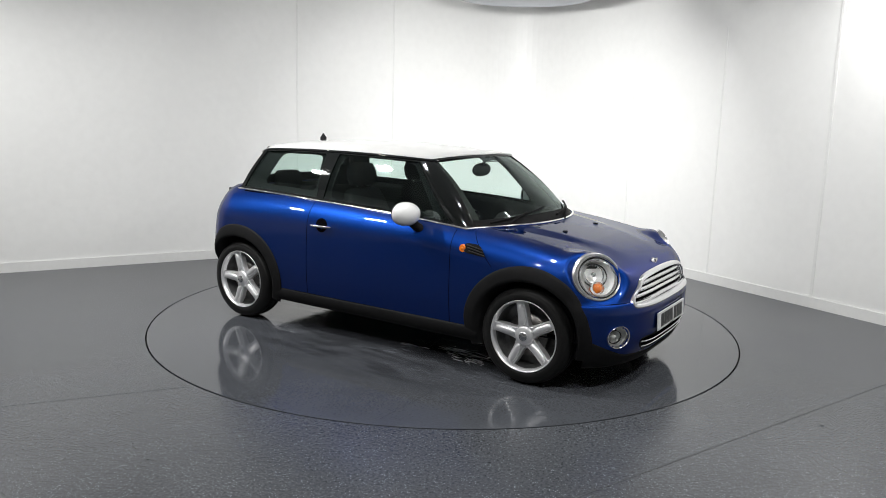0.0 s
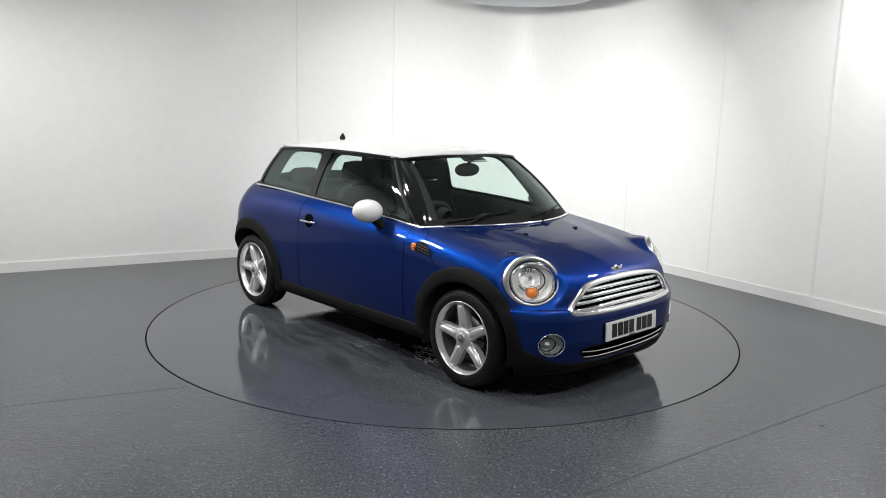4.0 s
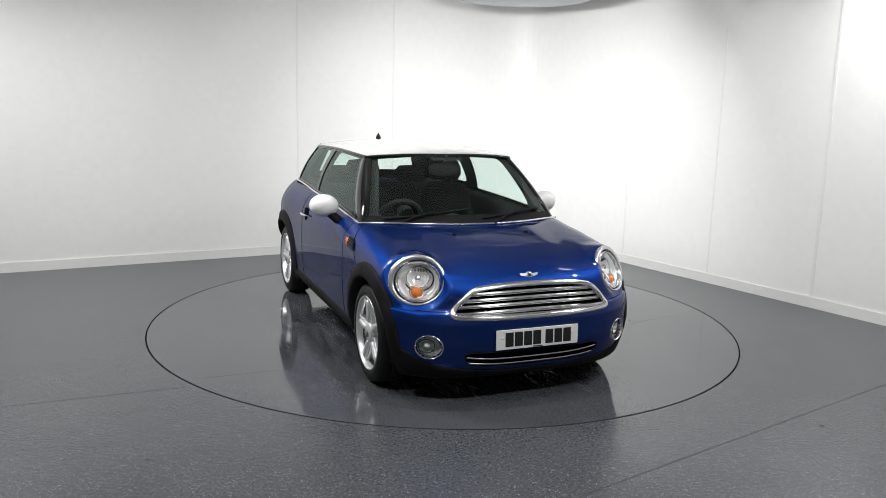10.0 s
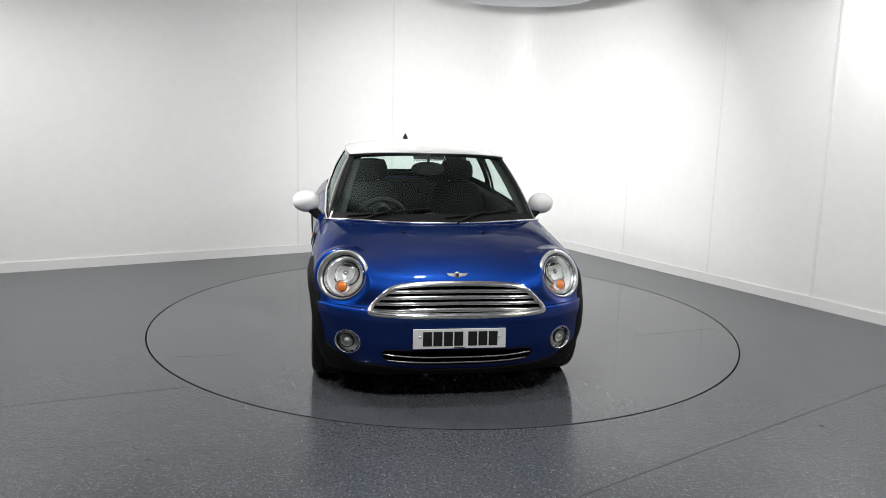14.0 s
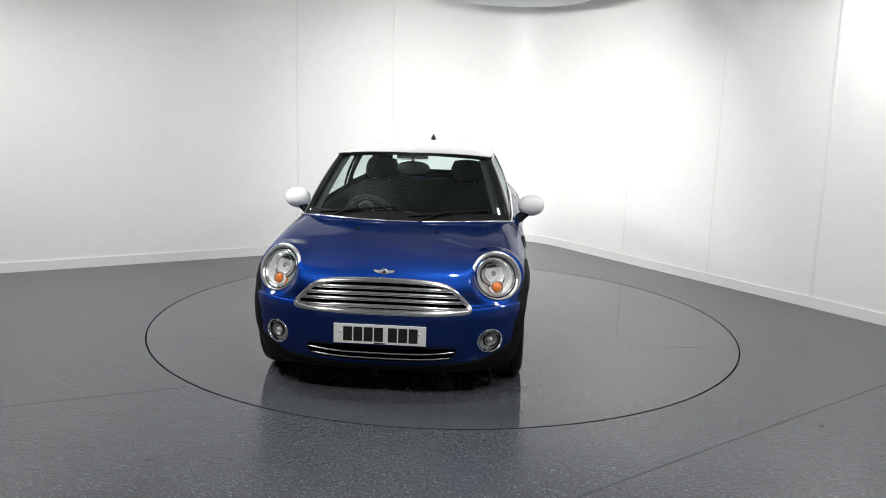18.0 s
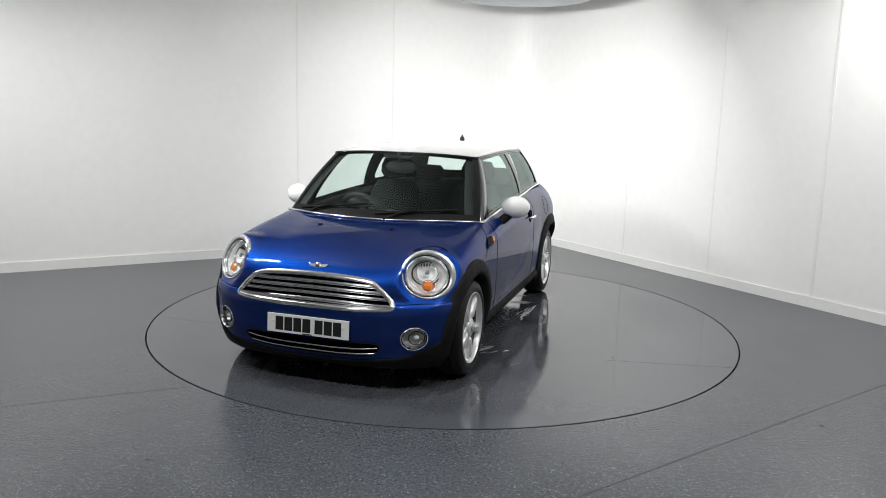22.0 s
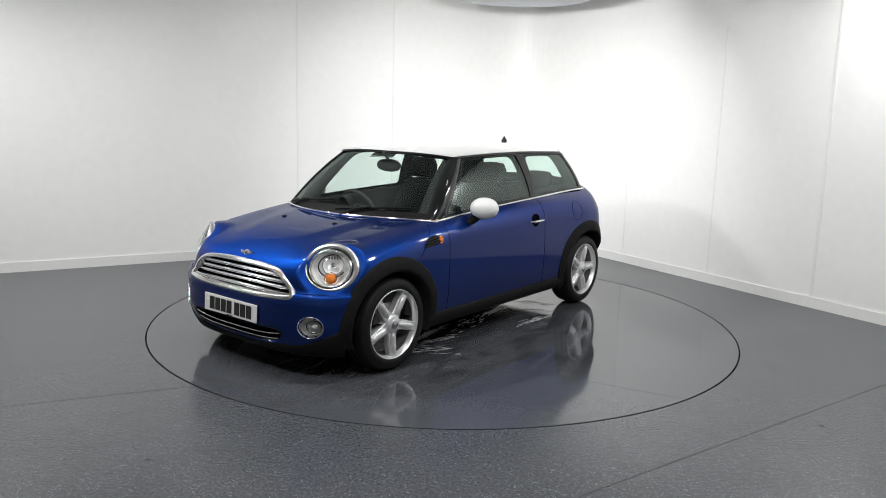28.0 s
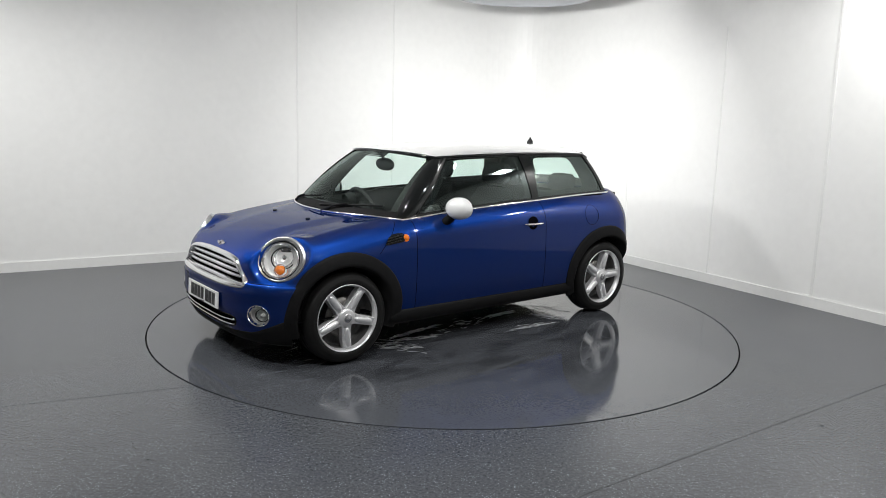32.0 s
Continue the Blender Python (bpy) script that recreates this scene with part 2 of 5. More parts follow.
def tube(name, path, radius, mat, parent=None, label="", closed=False, sides=8, flat=1.0, taper=None):
    """A rod of round section along a path; flat squeezes its height."""
    p = np.array(path, float)
    n = len(p)
    tan = np.roll(p, -1, 0) - np.roll(p, 1, 0) if closed else np.gradient(p, axis=0)
    tan /= np.linalg.norm(tan, axis=1)[:, None] + 1e-12
    ref = np.array([0.13, 0.07, 1.0]) if abs(tan[:, 2]).mean() < 0.8 else np.array([0.1, 1.0, 0.05])
    side = np.cross(tan, ref)
    side /= np.linalg.norm(side, axis=1)[:, None]
    up = np.cross(side, tan)
    a = np.linspace(0, 2 * np.pi, sides, endpoint=False)
    r = np.full(n, radius) if taper is None else radius * np.array(taper)
    pts = p[:, None] + r[:, None, None] * (np.cos(a)[None, :, None] * side[:, None] + flat * np.sin(a)[None, :, None] * up[:, None])
    ob = grid_mesh(name, pts, mat, parent, label, closed_u=closed, closed_v=True)
    if not closed:
        me = ob.data
        bm = bmesh.new()
        bm.from_mesh(me)
        edges = [e for e in bm.edges if e.is_boundary]
        bmesh.ops.holes_fill(bm, edges=edges)
        bm.to_mesh(me)
        bm.free()
    return ob


def box(bm, lo, hi):
    m = Matrix.Translation([(a + b) / 2 for a, b in zip(lo, hi)]) @ Matrix.Diagonal([b - a for a, b in zip(lo, hi)] + [1])
    return bmesh.ops.create_cube(bm, size=1, matrix=m)


def block(name, lo, hi, mat, parent=None, label="", bevel=0.004, m=None):
    bm = bmesh.new()
    box(bm, lo, hi)
    ob = part(name, bm, mat, parent, label, bevel=bevel)
    if m is not None:
        ob.matrix_local = m
    return ob


def pchip(xs, ys):
    """A smooth curve through a few knots that never overshoots."""
    xs, ys = np.array(xs, float), np.array(ys, float)
    h, d = np.diff(xs), np.diff(ys) / np.diff(xs)
    s = np.zeros(len(xs))
    for i in range(1, len(xs) - 1):
        if d[i - 1] * d[i] > 0:
            w1, w2 = 2 * h[i] + h[i - 1], h[i] + 2 * h[i - 1]
            s[i] = (w1 + w2) / (w1 / d[i - 1] + w2 / d[i])
    s[0], s[-1] = d[0], d[-1]

    def f(x):
        x = np.asarray(x, float)
        i = np.clip(np.searchsorted(xs, x) - 1, 0, len(h) - 1)
        u = np.clip((x - xs[i]) / h[i], 0, 1)
        return (ys[i] * (1 + 2 * u) * (1 - u) ** 2 + s[i] * h[i] * u * (1 - u) ** 2
                + ys[i + 1] * u * u * (3 - 2 * u) + s[i + 1] * h[i] * u * u * (u - 1))
    return f


def rounded(points, times=3, closed=True):
    """A smooth line round a few corner points (corner cutting)."""
    p = np.array(points, float)
    for _ in range(times):
        q = np.roll(p, -1, 0)
        if closed:
            p = np.stack([0.75 * p + 0.25 * q, 0.25 * p + 0.75 * q], 1).reshape(-1, p.shape[1])
        else:
            mid = np.stack([0.75 * p[:-1] + 0.25 * p[1:], 0.25 * p[:-1] + 0.75 * p[1:]], 1).reshape(-1, p.shape[1])
            p = np.concatenate([p[:1], mid, p[-1:]])
    return p


# ---------------------------------------------------------------- the room
LEFT_D, RIGHT_D = Vector((0.8664, 0.4993)), Vector((0.5379, -0.8430))
CORNER = Vector((1.018, 4.150))


def wall_line():
    """The booth's outline: two long walls that meet in a rounded corner, and unseen plain walls added behind the
    camera.
    """
    line = [CORNER - LEFT_D * 9.4, CORNER - LEFT_D * 6.14]
    p, q = CORNER - LEFT_D * 0.75, CORNER + RIGHT_D * 0.75
    for k in range(17):
        u = k / 16
        line.append(p * (1 - u) ** 2 + CORNER * 2 * u * (1 - u) + q * u * u)
    line += [CORNER + RIGHT_D * 4.93, CORNER + RIGHT_D * 7.6, Vector((5.1, -8.0)), Vector((-7.13, -8.0))]
    return [(v.x, v.y) for v in line]


WALL_LINE = wall_line()
WALL_TOP = 3.0
TABLE_R = 2.2345


def ngon_slab(name, line, z0, z1, mat, parent=None, label=""):
    n = len(line)
    verts = [(x, y, z0) for x, y in line] + [(x, y, z1) for x, y in line]
    faces = [tuple(range(n))[::-1], tuple(range(n, 2 * n))] + [(i, (i + 1) % n, n + (i + 1) % n, n + i) for i in range(n)]
    return mesh_object(name, verts, faces, mat, parent, label, smooth=False)


def ring_floor():
    """The fixed floor: a sheet with a round hole for the turntable."""
    steps = 160
    a = np.linspace(0, 2 * np.pi, steps, endpoint=False)
    inner = np.stack([np.cos(a), np.sin(a)], 1) * (TABLE_R + 0.005)
    reach = 9.5 / np.maximum(np.abs(np.cos(a)), np.abs(np.sin(a)))
    outer = inner / np.linalg.norm(inner, axis=1)[:, None] * reach[:, None]
    rows = [np.column_stack([inner, np.full(steps, z)]) for z in (-0.05, -0.002)]
    rows.append(np.column_stack([inner * 1.0012, np.zeros(steps)]))
    for k in (0.15, 0.4, 1.0):
        rows.append(np.column_stack([inner * (1 - k) + outer * k, np.zeros(steps)]))
    ob = grid_mesh("floor", np.array(rows), FLOOR, closed_v=True, smooth=False, flip=True)
    tagged(ob, "grey speckled vinyl floor round the turntable", "floor", kind="structure")
    pit = ngon_slab("floor_pit", [(-2.6, -2.6), (2.6, -2.6), (2.6, 2.6), (-2.6, 2.6)], -0.12, -0.05, RIM_DARK)
    tagged(pit, "dark pit under the turntable", "floor", kind="structure")
    for name, a, b in (("floor_seam", (-0.62, -3.78), (3.35, -0.957)), ("floor_seam", (-3.4, -2.55), (-1.47, -1.73))):
        d = np.array(b) - np.array(a)
        nrm = np.array([-d[1], d[0]]) / np.linalg.norm(d) * 0.0016
        quad = [(a[0] - nrm[0], a[1] - nrm[1]), (b[0] - nrm[0], b[1] - nrm[1]), (b[0] + nrm[0], b[1] + nrm[1]), (a[0] + nrm[0], a[1] + nrm[1])]
        tagged(ngon_slab(name, quad, 0.0002, 0.0012, SEAM if a[0] > -1 else FAINT_SEAM), "thin dark weld line between two vinyl sheets", "floor seam", kind="structure")


def walls():
    n = len(WALL_LINE)
    for i in range(n):
        a, b = np.array(WALL_LINE[i]), np.array(WALL_LINE[(i + 1) % n])
        d = (b - a) / np.linalg.norm(b - a)
        out = np.array([-d[1], d[0]])
        line = [tuple(a), tuple(b), tuple(b + out * 0.1), tuple(a + out * 0.1)]
        seen = 1 <= i <= n - 5
        wall = ngon_slab("wall_%d" % (i + 1), line, 0, WALL_TOP, WALL if seen else (UNSEEN_BACK if i == n - 2 else UNSEEN_SIDE))
        tagged(wall, "smooth white wall panel of the photo booth" if seen else "unseen plain grey wall added behind the camera, toned for reflections", "wall", kind="structure")
        if not seen:
            continue
        s0, s1 = a - out * 0.002, b - out * 0.002
        skirt = [tuple(a - out * 0.014), tuple(b - out * 0.014), tuple(s1), tuple(s0)]
        ob = ngon_slab("baseboard_%d" % (i + 1), skirt, 0, 0.095, SKIRT)
        tagged(ob, "low white skirting board along the wall", "baseboard", kind="structure")


def wall_battens():
    """Slim upright cover strips over the joints of the wall panels."""
    for x, y, d, top, wide in ((-1.673, 2.599, LEFT_D, WALL_TOP, 0.018), (-0.66, 3.183, LEFT_D, WALL_TOP, 0.018), (2.015, 2.585, RIGHT_D, 1.92, 0.022), (2.645, 1.60, RIGHT_D, 2.5, 0.018), (3.252, 0.65, RIGHT_D, WALL_TOP, 0.028)):
        c, out = Vector((x, y)), Vector((-d.y, d.x))
        quad = [c - d * wide / 2 - out * 0.007, c + d * wide / 2 - out * 0.007, c + d * wide / 2 + out * 0.002, c - d * wide / 2 + out * 0.002]
        ob = ngon_slab("wall_strip", [tuple(v) for v in quad], 0.097, top, SKIRT)
        mod = ob.modifiers.new("edges", "BEVEL")
        mod.width, mod.segments = 0.003, 2
        tagged(ob, "slim white cover strip over a wall panel joint", "wall trim", kind="structure")


def ceiling():
    line = [(x * 1.05, y * 1.05) for x, y in WALL_LINE]
    tagged(ngon_slab("ceiling", line, WALL_TOP + 0.004, WALL_TOP + 0.1, CEILING), "plain grey ceiling of the photo booth", "ceiling", kind="structure")


def round_hood(x, y, z, r):
    hood = tagged(new("ceiling_hood"), "round pale grey hood hanging under the ceiling", "hood")
    hood.location = (x, y, z)
    lathe("shell", [(0, 0.14), (r * 0.7, 0.14), (r, 0.06), (r + 0.004, 0.0), (r - 0.012, -0.006), (r - 0.02, 0.0), (r - 0.03, 0.02), (0, 0.02)], LAMP_BODY, hood, steps=72)
    block("stem", (-0.02, -0.02, 0.14), (0.02, 0.02, WALL_TOP - z), LAMP_BODY, hood)


def panel_lamp(x, y, turn):
    lamp = tagged(new("ceiling_panel_lamp"), "rectangular white ceiling panel lamp", "ceiling lamp", "panel lamps on the ceiling")
    lamp.matrix_world = pose(x, y, WALL_TOP, 0, 0, turn)
    block("lamp_frame", (-0.24, -0.15, -0.06), (0.24, 0.15, -0.002), LAMP_BODY, lamp)
    block("diffuser", (-0.21, -0.12, -0.064), (0.21, 0.12, -0.0615), LAMP_GLOW, lamp, "glowing white diffuser", bevel=0.0)


def downlight(x, y):
    lamp = tagged(new("ceiling_spotlight"), "small round ceiling spotlight", "spotlight", "spotlights on the ceiling")
    lamp.location = (x, y, WALL_TOP)
    lathe("spot_ring", [(0.085, -0.002), (0.085, -0.02), (0.07, -0.022), (0.068, -0.004)], LAMP_BODY, lamp, steps=28)


def fill_lamp_housing(eye, aim, size):
    """Made-up housing of an added wall fill: a flat disc on a rod, turned to the wall."""
    lamp = tagged(new("added_fill_lamp"), "added unseen fill lamp, a flat round grey disc on a thin rod", "spotlight", "wall spotlights under the ceiling")
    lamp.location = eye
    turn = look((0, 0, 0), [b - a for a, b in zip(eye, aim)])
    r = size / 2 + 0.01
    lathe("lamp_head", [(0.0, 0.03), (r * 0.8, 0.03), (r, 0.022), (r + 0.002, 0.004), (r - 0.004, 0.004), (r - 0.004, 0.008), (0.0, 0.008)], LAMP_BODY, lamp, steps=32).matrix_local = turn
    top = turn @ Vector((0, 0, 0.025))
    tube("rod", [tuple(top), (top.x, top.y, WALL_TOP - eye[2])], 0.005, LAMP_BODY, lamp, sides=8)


ring_floor()
walls()
wall_battens()
ceiling()
round_hood(*HOOD)
for x, y, w in PANELS:
    panel_lamp(x, y, w)
for x, y in SPOTS:
    downlight(x, y)
for eye, aim, size, watts, spread in FILL_LAMPS:
    fill_lamp_housing(eye, aim, size)

# the turntable turns with the car on it
turntable = tagged(new("turntable"), "round grey vinyl turntable, glossy and wet in places", "turntable")
lathe("top", [(0, 0.0), (0.8, 0.0), (1.6, 0.0), (TABLE_R - 0.008, 0.0), (TABLE_R - 0.0055, -0.001), (TABLE_R - 0.005, -0.04)], DISC, turntable, steps=192, smooth=False)
for a, b in (((0.90, -1.95), (0.89, -1.45)), ((0.636, 1.367), (0.463, 2.178))):
    d = Vector(b) - Vector(a)
    nrm = Vector((-d.y, d.x)).normalized() * 0.0010
    p, q = Vector(a), Vector(b)
    ngon_slab("top_seam", [tuple(p - nrm), tuple(q - nrm), tuple(q + nrm), tuple(p + nrm)], 0.0002, 0.0006, DISC_SEAM, turntable)


def water_streaks():
    """Thin ridges and drops of water that the tyres have left on the turntable, along the car's sides; pale colour
    stands in for their reflections.
    """
    rng = random.Random(5)
    verts, faces = [], []
    # line from, to, spread to both sides, count, length of one streak
    runs = (((0.17, -0.79), (0.40, -0.78), 0.006, 12, 0.016), ((0.50, -0.69), (0.82, -0.72), 0.03, 24, 0.05),
            ((0.58, -0.78), (0.86, -0.82), 0.03, 22, 0.03), ((0.66, 0.264), (0.18, 0.175), 0.010, 34, 0.06),
            ((0.66, 0.34), (0.40, 0.41), 0.02, 20, 0.04), ((0.84, 0.37), (0.66, 0.57), 0.05, 15, 0.06), 
            ((-0.30, 0.20), (-0.56, 0.193), 0.015, 22, 0.06), ((-0.66, 0.36), (-0.76, 0.55), 0.03, 8, 0.06), ((-0.18, 0.58), (-0.62, 0.61), 0.02, 14, 0.05),
            ((0.30, 0.30), (-0.25, 0.22), 0.06, 16, 0.04), ((-0.80, 0.10), (-0.98, 0.46), 0.03, 10, 0.05))
    for (x0, y0), (x1, y1), spread, count, long in runs:
        run = math.atan2(y1 - y0, x1 - x0)
        for _ in range(count * 2):
            k = rng.random()
            x, y = x0 + (x1 - x0) * k + rng.gauss(0, spread), y0 + (y1 - y0) * k + rng.gauss(0, spread)
            a, half, wide = run + rng.gauss(0, 0.16), long * rng.uniform(0.3, 1.5), rng.uniform(0.0018, 0.0055)
            bend, base, steps = rng.gauss(0, 0.15), len(verts), 7
            for i in range(steps):
                q = 2 * i / (steps - 1) - 1
                w = wide * (1.02 - abs(q) ** 2) * rng.uniform(0.7, 1.3)
                for j, (off, high) in enumerate(((-1, 0.0), (-0.6, 0.7), (0, 1.0), (0.6, 0.7), (1, 0.0))):
                    lx, ly = half * q, bend * half * q * q + off * w
                    verts.append((x + lx * math.cos(a) - ly * math.sin(a), y + lx * math.sin(a) + ly * math.cos(a), 0.0003 + 0.35 * w * high))
            for i in range(steps - 1):
                for j in range(4):
                    f = base + i * 5 + j
                    faces.append((f, f + 5, f + 6, f + 1))
    ob = mesh_object("water_streaks", verts, faces, WATER, turntable, "thin wet streaks and drops of water, their reflections painted pale")
    ob["kind"] = "stuff"


water_streaks()


def dirt_speck(x, y, size, parent=None):
    """A crumb of dirt with an uneven outline."""
    rng = random.Random(int(1000 * abs(x + y)))
    ring = [(size * rng.uniform(0.6, 1.1) * math.cos(a), 0.6 * size * rng.uniform(0.6, 1.1) * math.sin(a)) for a in np.linspace(0, 2 * math.pi, 9)[:-1]]
    verts = [(px, py, 0.0) for px, py in ring] + [(px * 0.6, py * 0.6, size * 0.4) for px, py in ring]
    faces = [(i, (i + 1) % 8, 8 + (i + 1) % 8, 8 + i) for i in range(8)] + [tuple(range(8, 16))]
    ob = mesh_object("dirt_speck", verts, faces, SEAM, parent, smooth=False)
    ob.location = (x, y, 0.0004)
    return ob


for x, y, size in ((-1.341, -2.677, 0.010), (2.062, -2.052, 0.012), (-1.282, -2.328, 0.006), (0.952, -2.538, 0.006)):
    tagged(dirt_speck(x, y, size), "tiny dark crumb of dirt on the grey vinyl floor", "dirt", "crumbs on the floor")
dirt_speck(0.559, 1.40, 0.010, turntable)["label"] = "tiny dark crumb of dirt"


# ---------------------------------------------------------------- the car's skin
# x forward from the middle of the wheelbase, y to its left, z up
def smax(a, b, k):
    h = np.maximum(k - np.abs(a - b), 0) / k
    return np.maximum(a, b) + h * h * k / 4


def smin(a, b, k):
    return -smax(-a, -b, k)


HALF = pchip([-1.9, -1.5, -1.23, -0.8, -0.3, 0.7, 1.0, 1.3, 1.6, 1.9], [0.75, 0.815, 0.823, 0.815, 0.815, 0.812, 0.812, 0.812, 0.80, 0.78])
SIDE_Z = pchip([0.1, 0.2, 0.3, 0.45, 0.6, 0.78, 0.9, 1.0, 1.1], [-0.06, -0.04, -0.016, 0.0, 0.004, 0.0, -0.02, -0.055, -0.12])
BONNET_Z = np.poly1d(np.polyfit([0.2, 0.5, 0.75, 0.95, 1.22, 1.45, 1.62, 1.72, 1.80, 1.9], [0.967, 0.949, 0.932, 0.910, 0.873, 0.827, 0.777, 0.734, 0.675, 0.58], 7))
BELT_Z = pchip([-1.9, -1.4, -0.46, 0.3, 0.76, 0.95], [0.985, 0.985, 0.960, 0.925, 0.89, 0.87])
NOSE_X = pchip([0.1, 0.18, 0.26, 0.36, 0.46, 0.53, 0.56, 0.62, 0.70, 0.80], [1.76, 1.80, 1.838, 1.858, 1.855, 1.835, 1.815, 1.81, 1.80, 1.79])
TAIL_X = pchip([0.1, 0.25, 0.4, 0.55, 0.75, 0.95, 1.1], [-1.42, -1.55, -1.735, -1.815, -1.79, -1.705, -1.60])
LIGHT_C = np.array([1.608, 0.636, 0.693])


def frame_axes(yaw, tilt):
    """Axes of a lamp on the car's left: outward-forward normal, sideways and up."""
    a, b = radians(yaw), radians(tilt)
    side = np.array([-math.sin(a), math.cos(a), 0])
    nrm = np.array([math.cos(a) * math.cos(b), math.sin(a) * math.cos(b), math.sin(b)])
    return nrm, side, np.cross(nrm, side)


LN, LS, LU = frame_axes(39.0, 25.0)
LAMP_ROLL, LAMP_WIDE, LAMP_HIGH = radians(56.4), 0.80, 1.09


def lamp_oval(d):
    """How far a point lies from the axis of the oval headlight, in radii of the round one."""
    u, v = d @ LS, d @ LU
    c, k = math.cos(LAMP_ROLL), math.sin(LAMP_ROLL)
    return np.hypot((u * c - v * k) / LAMP_WIDE, (v * c + u * k) / LAMP_HIGH)


FOG_N, FOG_S, FOG_U = frame_axes(30, 0)
FOG_C = np.array([1.757, 0.611, 0.349])


def skin(p):
    """Below zero inside the painted body, in about metres."""
    x, y, z = p[..., 0], np.abs(p[..., 1]), p[..., 2]
    side = y - HALF(x) - SIDE_Z(z)
    haunch = np.clip((-0.45 - x) / 0.95, 0, 1) * np.clip((z - 0.78) / 0.2, 0, 1)
    side = side + 0.032 * haunch * haunch * (3 - 2 * haunch)
    blend = np.clip((x - 0.5) / 0.5, 0, 1)
    blend = blend * blend * (3 - 2 * blend)
    crown = blend * (0.030 * y ** 2 + 0.10 * np.maximum(y - 0.55, 0) ** 2)
    ridge = np.clip((0.53 - 0.16 * np.clip((x - 0.95) / 0.75, 0, 1) - y) / 0.18, 0, 1)
    ridge = ridge * ridge * (3 - 2 * ridge) * np.clip((1.72 - x) / 0.3, 0, 1)
    top = (1 - blend) * (BELT_Z(x) + 0.030) + blend * (BONNET_Z(x) - 0.006 + 0.010 * ridge) - crown
    over = (z - top) * 0.95
    nose = (x - NOSE_X(z) + 0.24 * (y / 0.767) ** 3.9) * 0.9
    tail = (TAIL_X(z) + 0.22 * (y / 0.75) ** 3 - x) * 0.95
    f = smax(side, over, 0.17)
    f = smax(f, nose, 0.07)
    f = smax(f, tail, 0.12)
    e = np.stack([x, y, z], -1) - LIGHT_C
    high, out = e @ LN, lamp_oval(e)
    pod = np.hypot(high + 0.11, out) - 0.190
    f = smin(f, pod, 0.05)
    return smax(f, smin(high + 0.006 - 0.40 * np.maximum(out - 0.156, 0), 0.27 - out, 0.03), 0.015)


def project(origin, way, far=1.6, field=skin, grow=0.0):
    """Points where rays that start inside leave the skin (grow metres outside of it)."""
    o, w = np.broadcast_arrays(np.asarray(origin, float), np.asarray(way, float))
    w = w / np.linalg.norm(w, axis=-1)[..., None]
    lo, hi = np.zeros(o.shape[:-1]), np.full(o.shape[:-1], far)
    for step in range(34):
        mid = (lo + hi) / 2
        inside = field(o + mid[..., None] * w) < grow
        lo, hi = np.where(inside, mid, lo), np.where(inside, hi, mid)
    return o + lo[..., None] * w


def on_side(x, z, grow=0.0, sign=1):
    """The skin's point at x, z, seen from the side."""
    x, z = np.broadcast_arrays(np.asarray(x, float), np.asarray(z, float))
    p = project(np.stack([x, np.zeros_like(x), z], -1), (0, 1, 0), grow=grow)
    return p * (1, sign, 1)


def on_front(y, z, grow=0.0):
    y, z = np.broadcast_arrays(np.asarray(y, float), np.asarray(z, float))
    return project(np.stack([np.full_like(y, 0.9), y, z], -1), (1, 0, 0), grow=grow)


def on_top(x, y, grow=0.0):
    x, y = np.broadcast_arrays(np.asarray(x, float), np.asarray(y, float))
    return project(np.stack([x, y, np.full_like(x, 0.5)], -1), (0, 0, 1), grow=grow)


car = tagged(new("car"), "blue metallic three-door hatchback with white roof and mirrors", "car")
WHEELS = [(1.2335, 0.295), (-1.2335, 0.297)]
HUB_Y = 0.805
ARCH_IN, ARCH_OUT = 0.345, 0.438
SPLIT_Z = 0.541
DOOR_X = (-0.525, 0.70)
GRILLE = [(0.0, 0.681), (0.2, 0.678), (0.33, 0.668), (0.385, 0.652), (0.44, 0.605), (0.485, 0.557), (0.499, 0.538), (0.496, 0.518), (0.47, 0.511), (0.25, 0.503), (0.0, 0.501)]
LOW_GRILLE = [(0.0, 0.312), (0.25, 0.312), (0.40, 0.318), (0.435, 0.30), (0.40, 0.245), (0.30, 0.228), (0.12, 0.220), (0.0, 0.219)]


def mirrored(half):
    """A closed line from its half with y of zero and more."""
    h = np.array(half, float)
    return np.concatenate([h, (h * (-1, 1))[::-1][1:-1]])


def inside_line(line, y, z):
    line = np.asarray(line)
    hit = np.zeros(np.shape(y), bool)
    for (y0, z0), (y1, z1) in zip(line, np.roll(line, -1, 0)):
        if z0 != z1:
            hit ^= ((z0 > z) != (z1 > z)) & (y < (y1 - y0) * (z - z0) / (z1 - z0) + y0)
    return hit


GRILLE_LINE = rounded(mirrored(GRILLE), 2)
LOW_LINE = rounded(mirrored(LOW_GRILLE), 2)


def chin_edge(y):
    """Height of the lower edge of the painted bumper."""
    return 0.194 + 0.036 * np.clip((y - 0.20) / 0.35, 0, 1) + 0.13 * np.clip((y - 0.54) / 0.24, 0, 1) ** 1.3


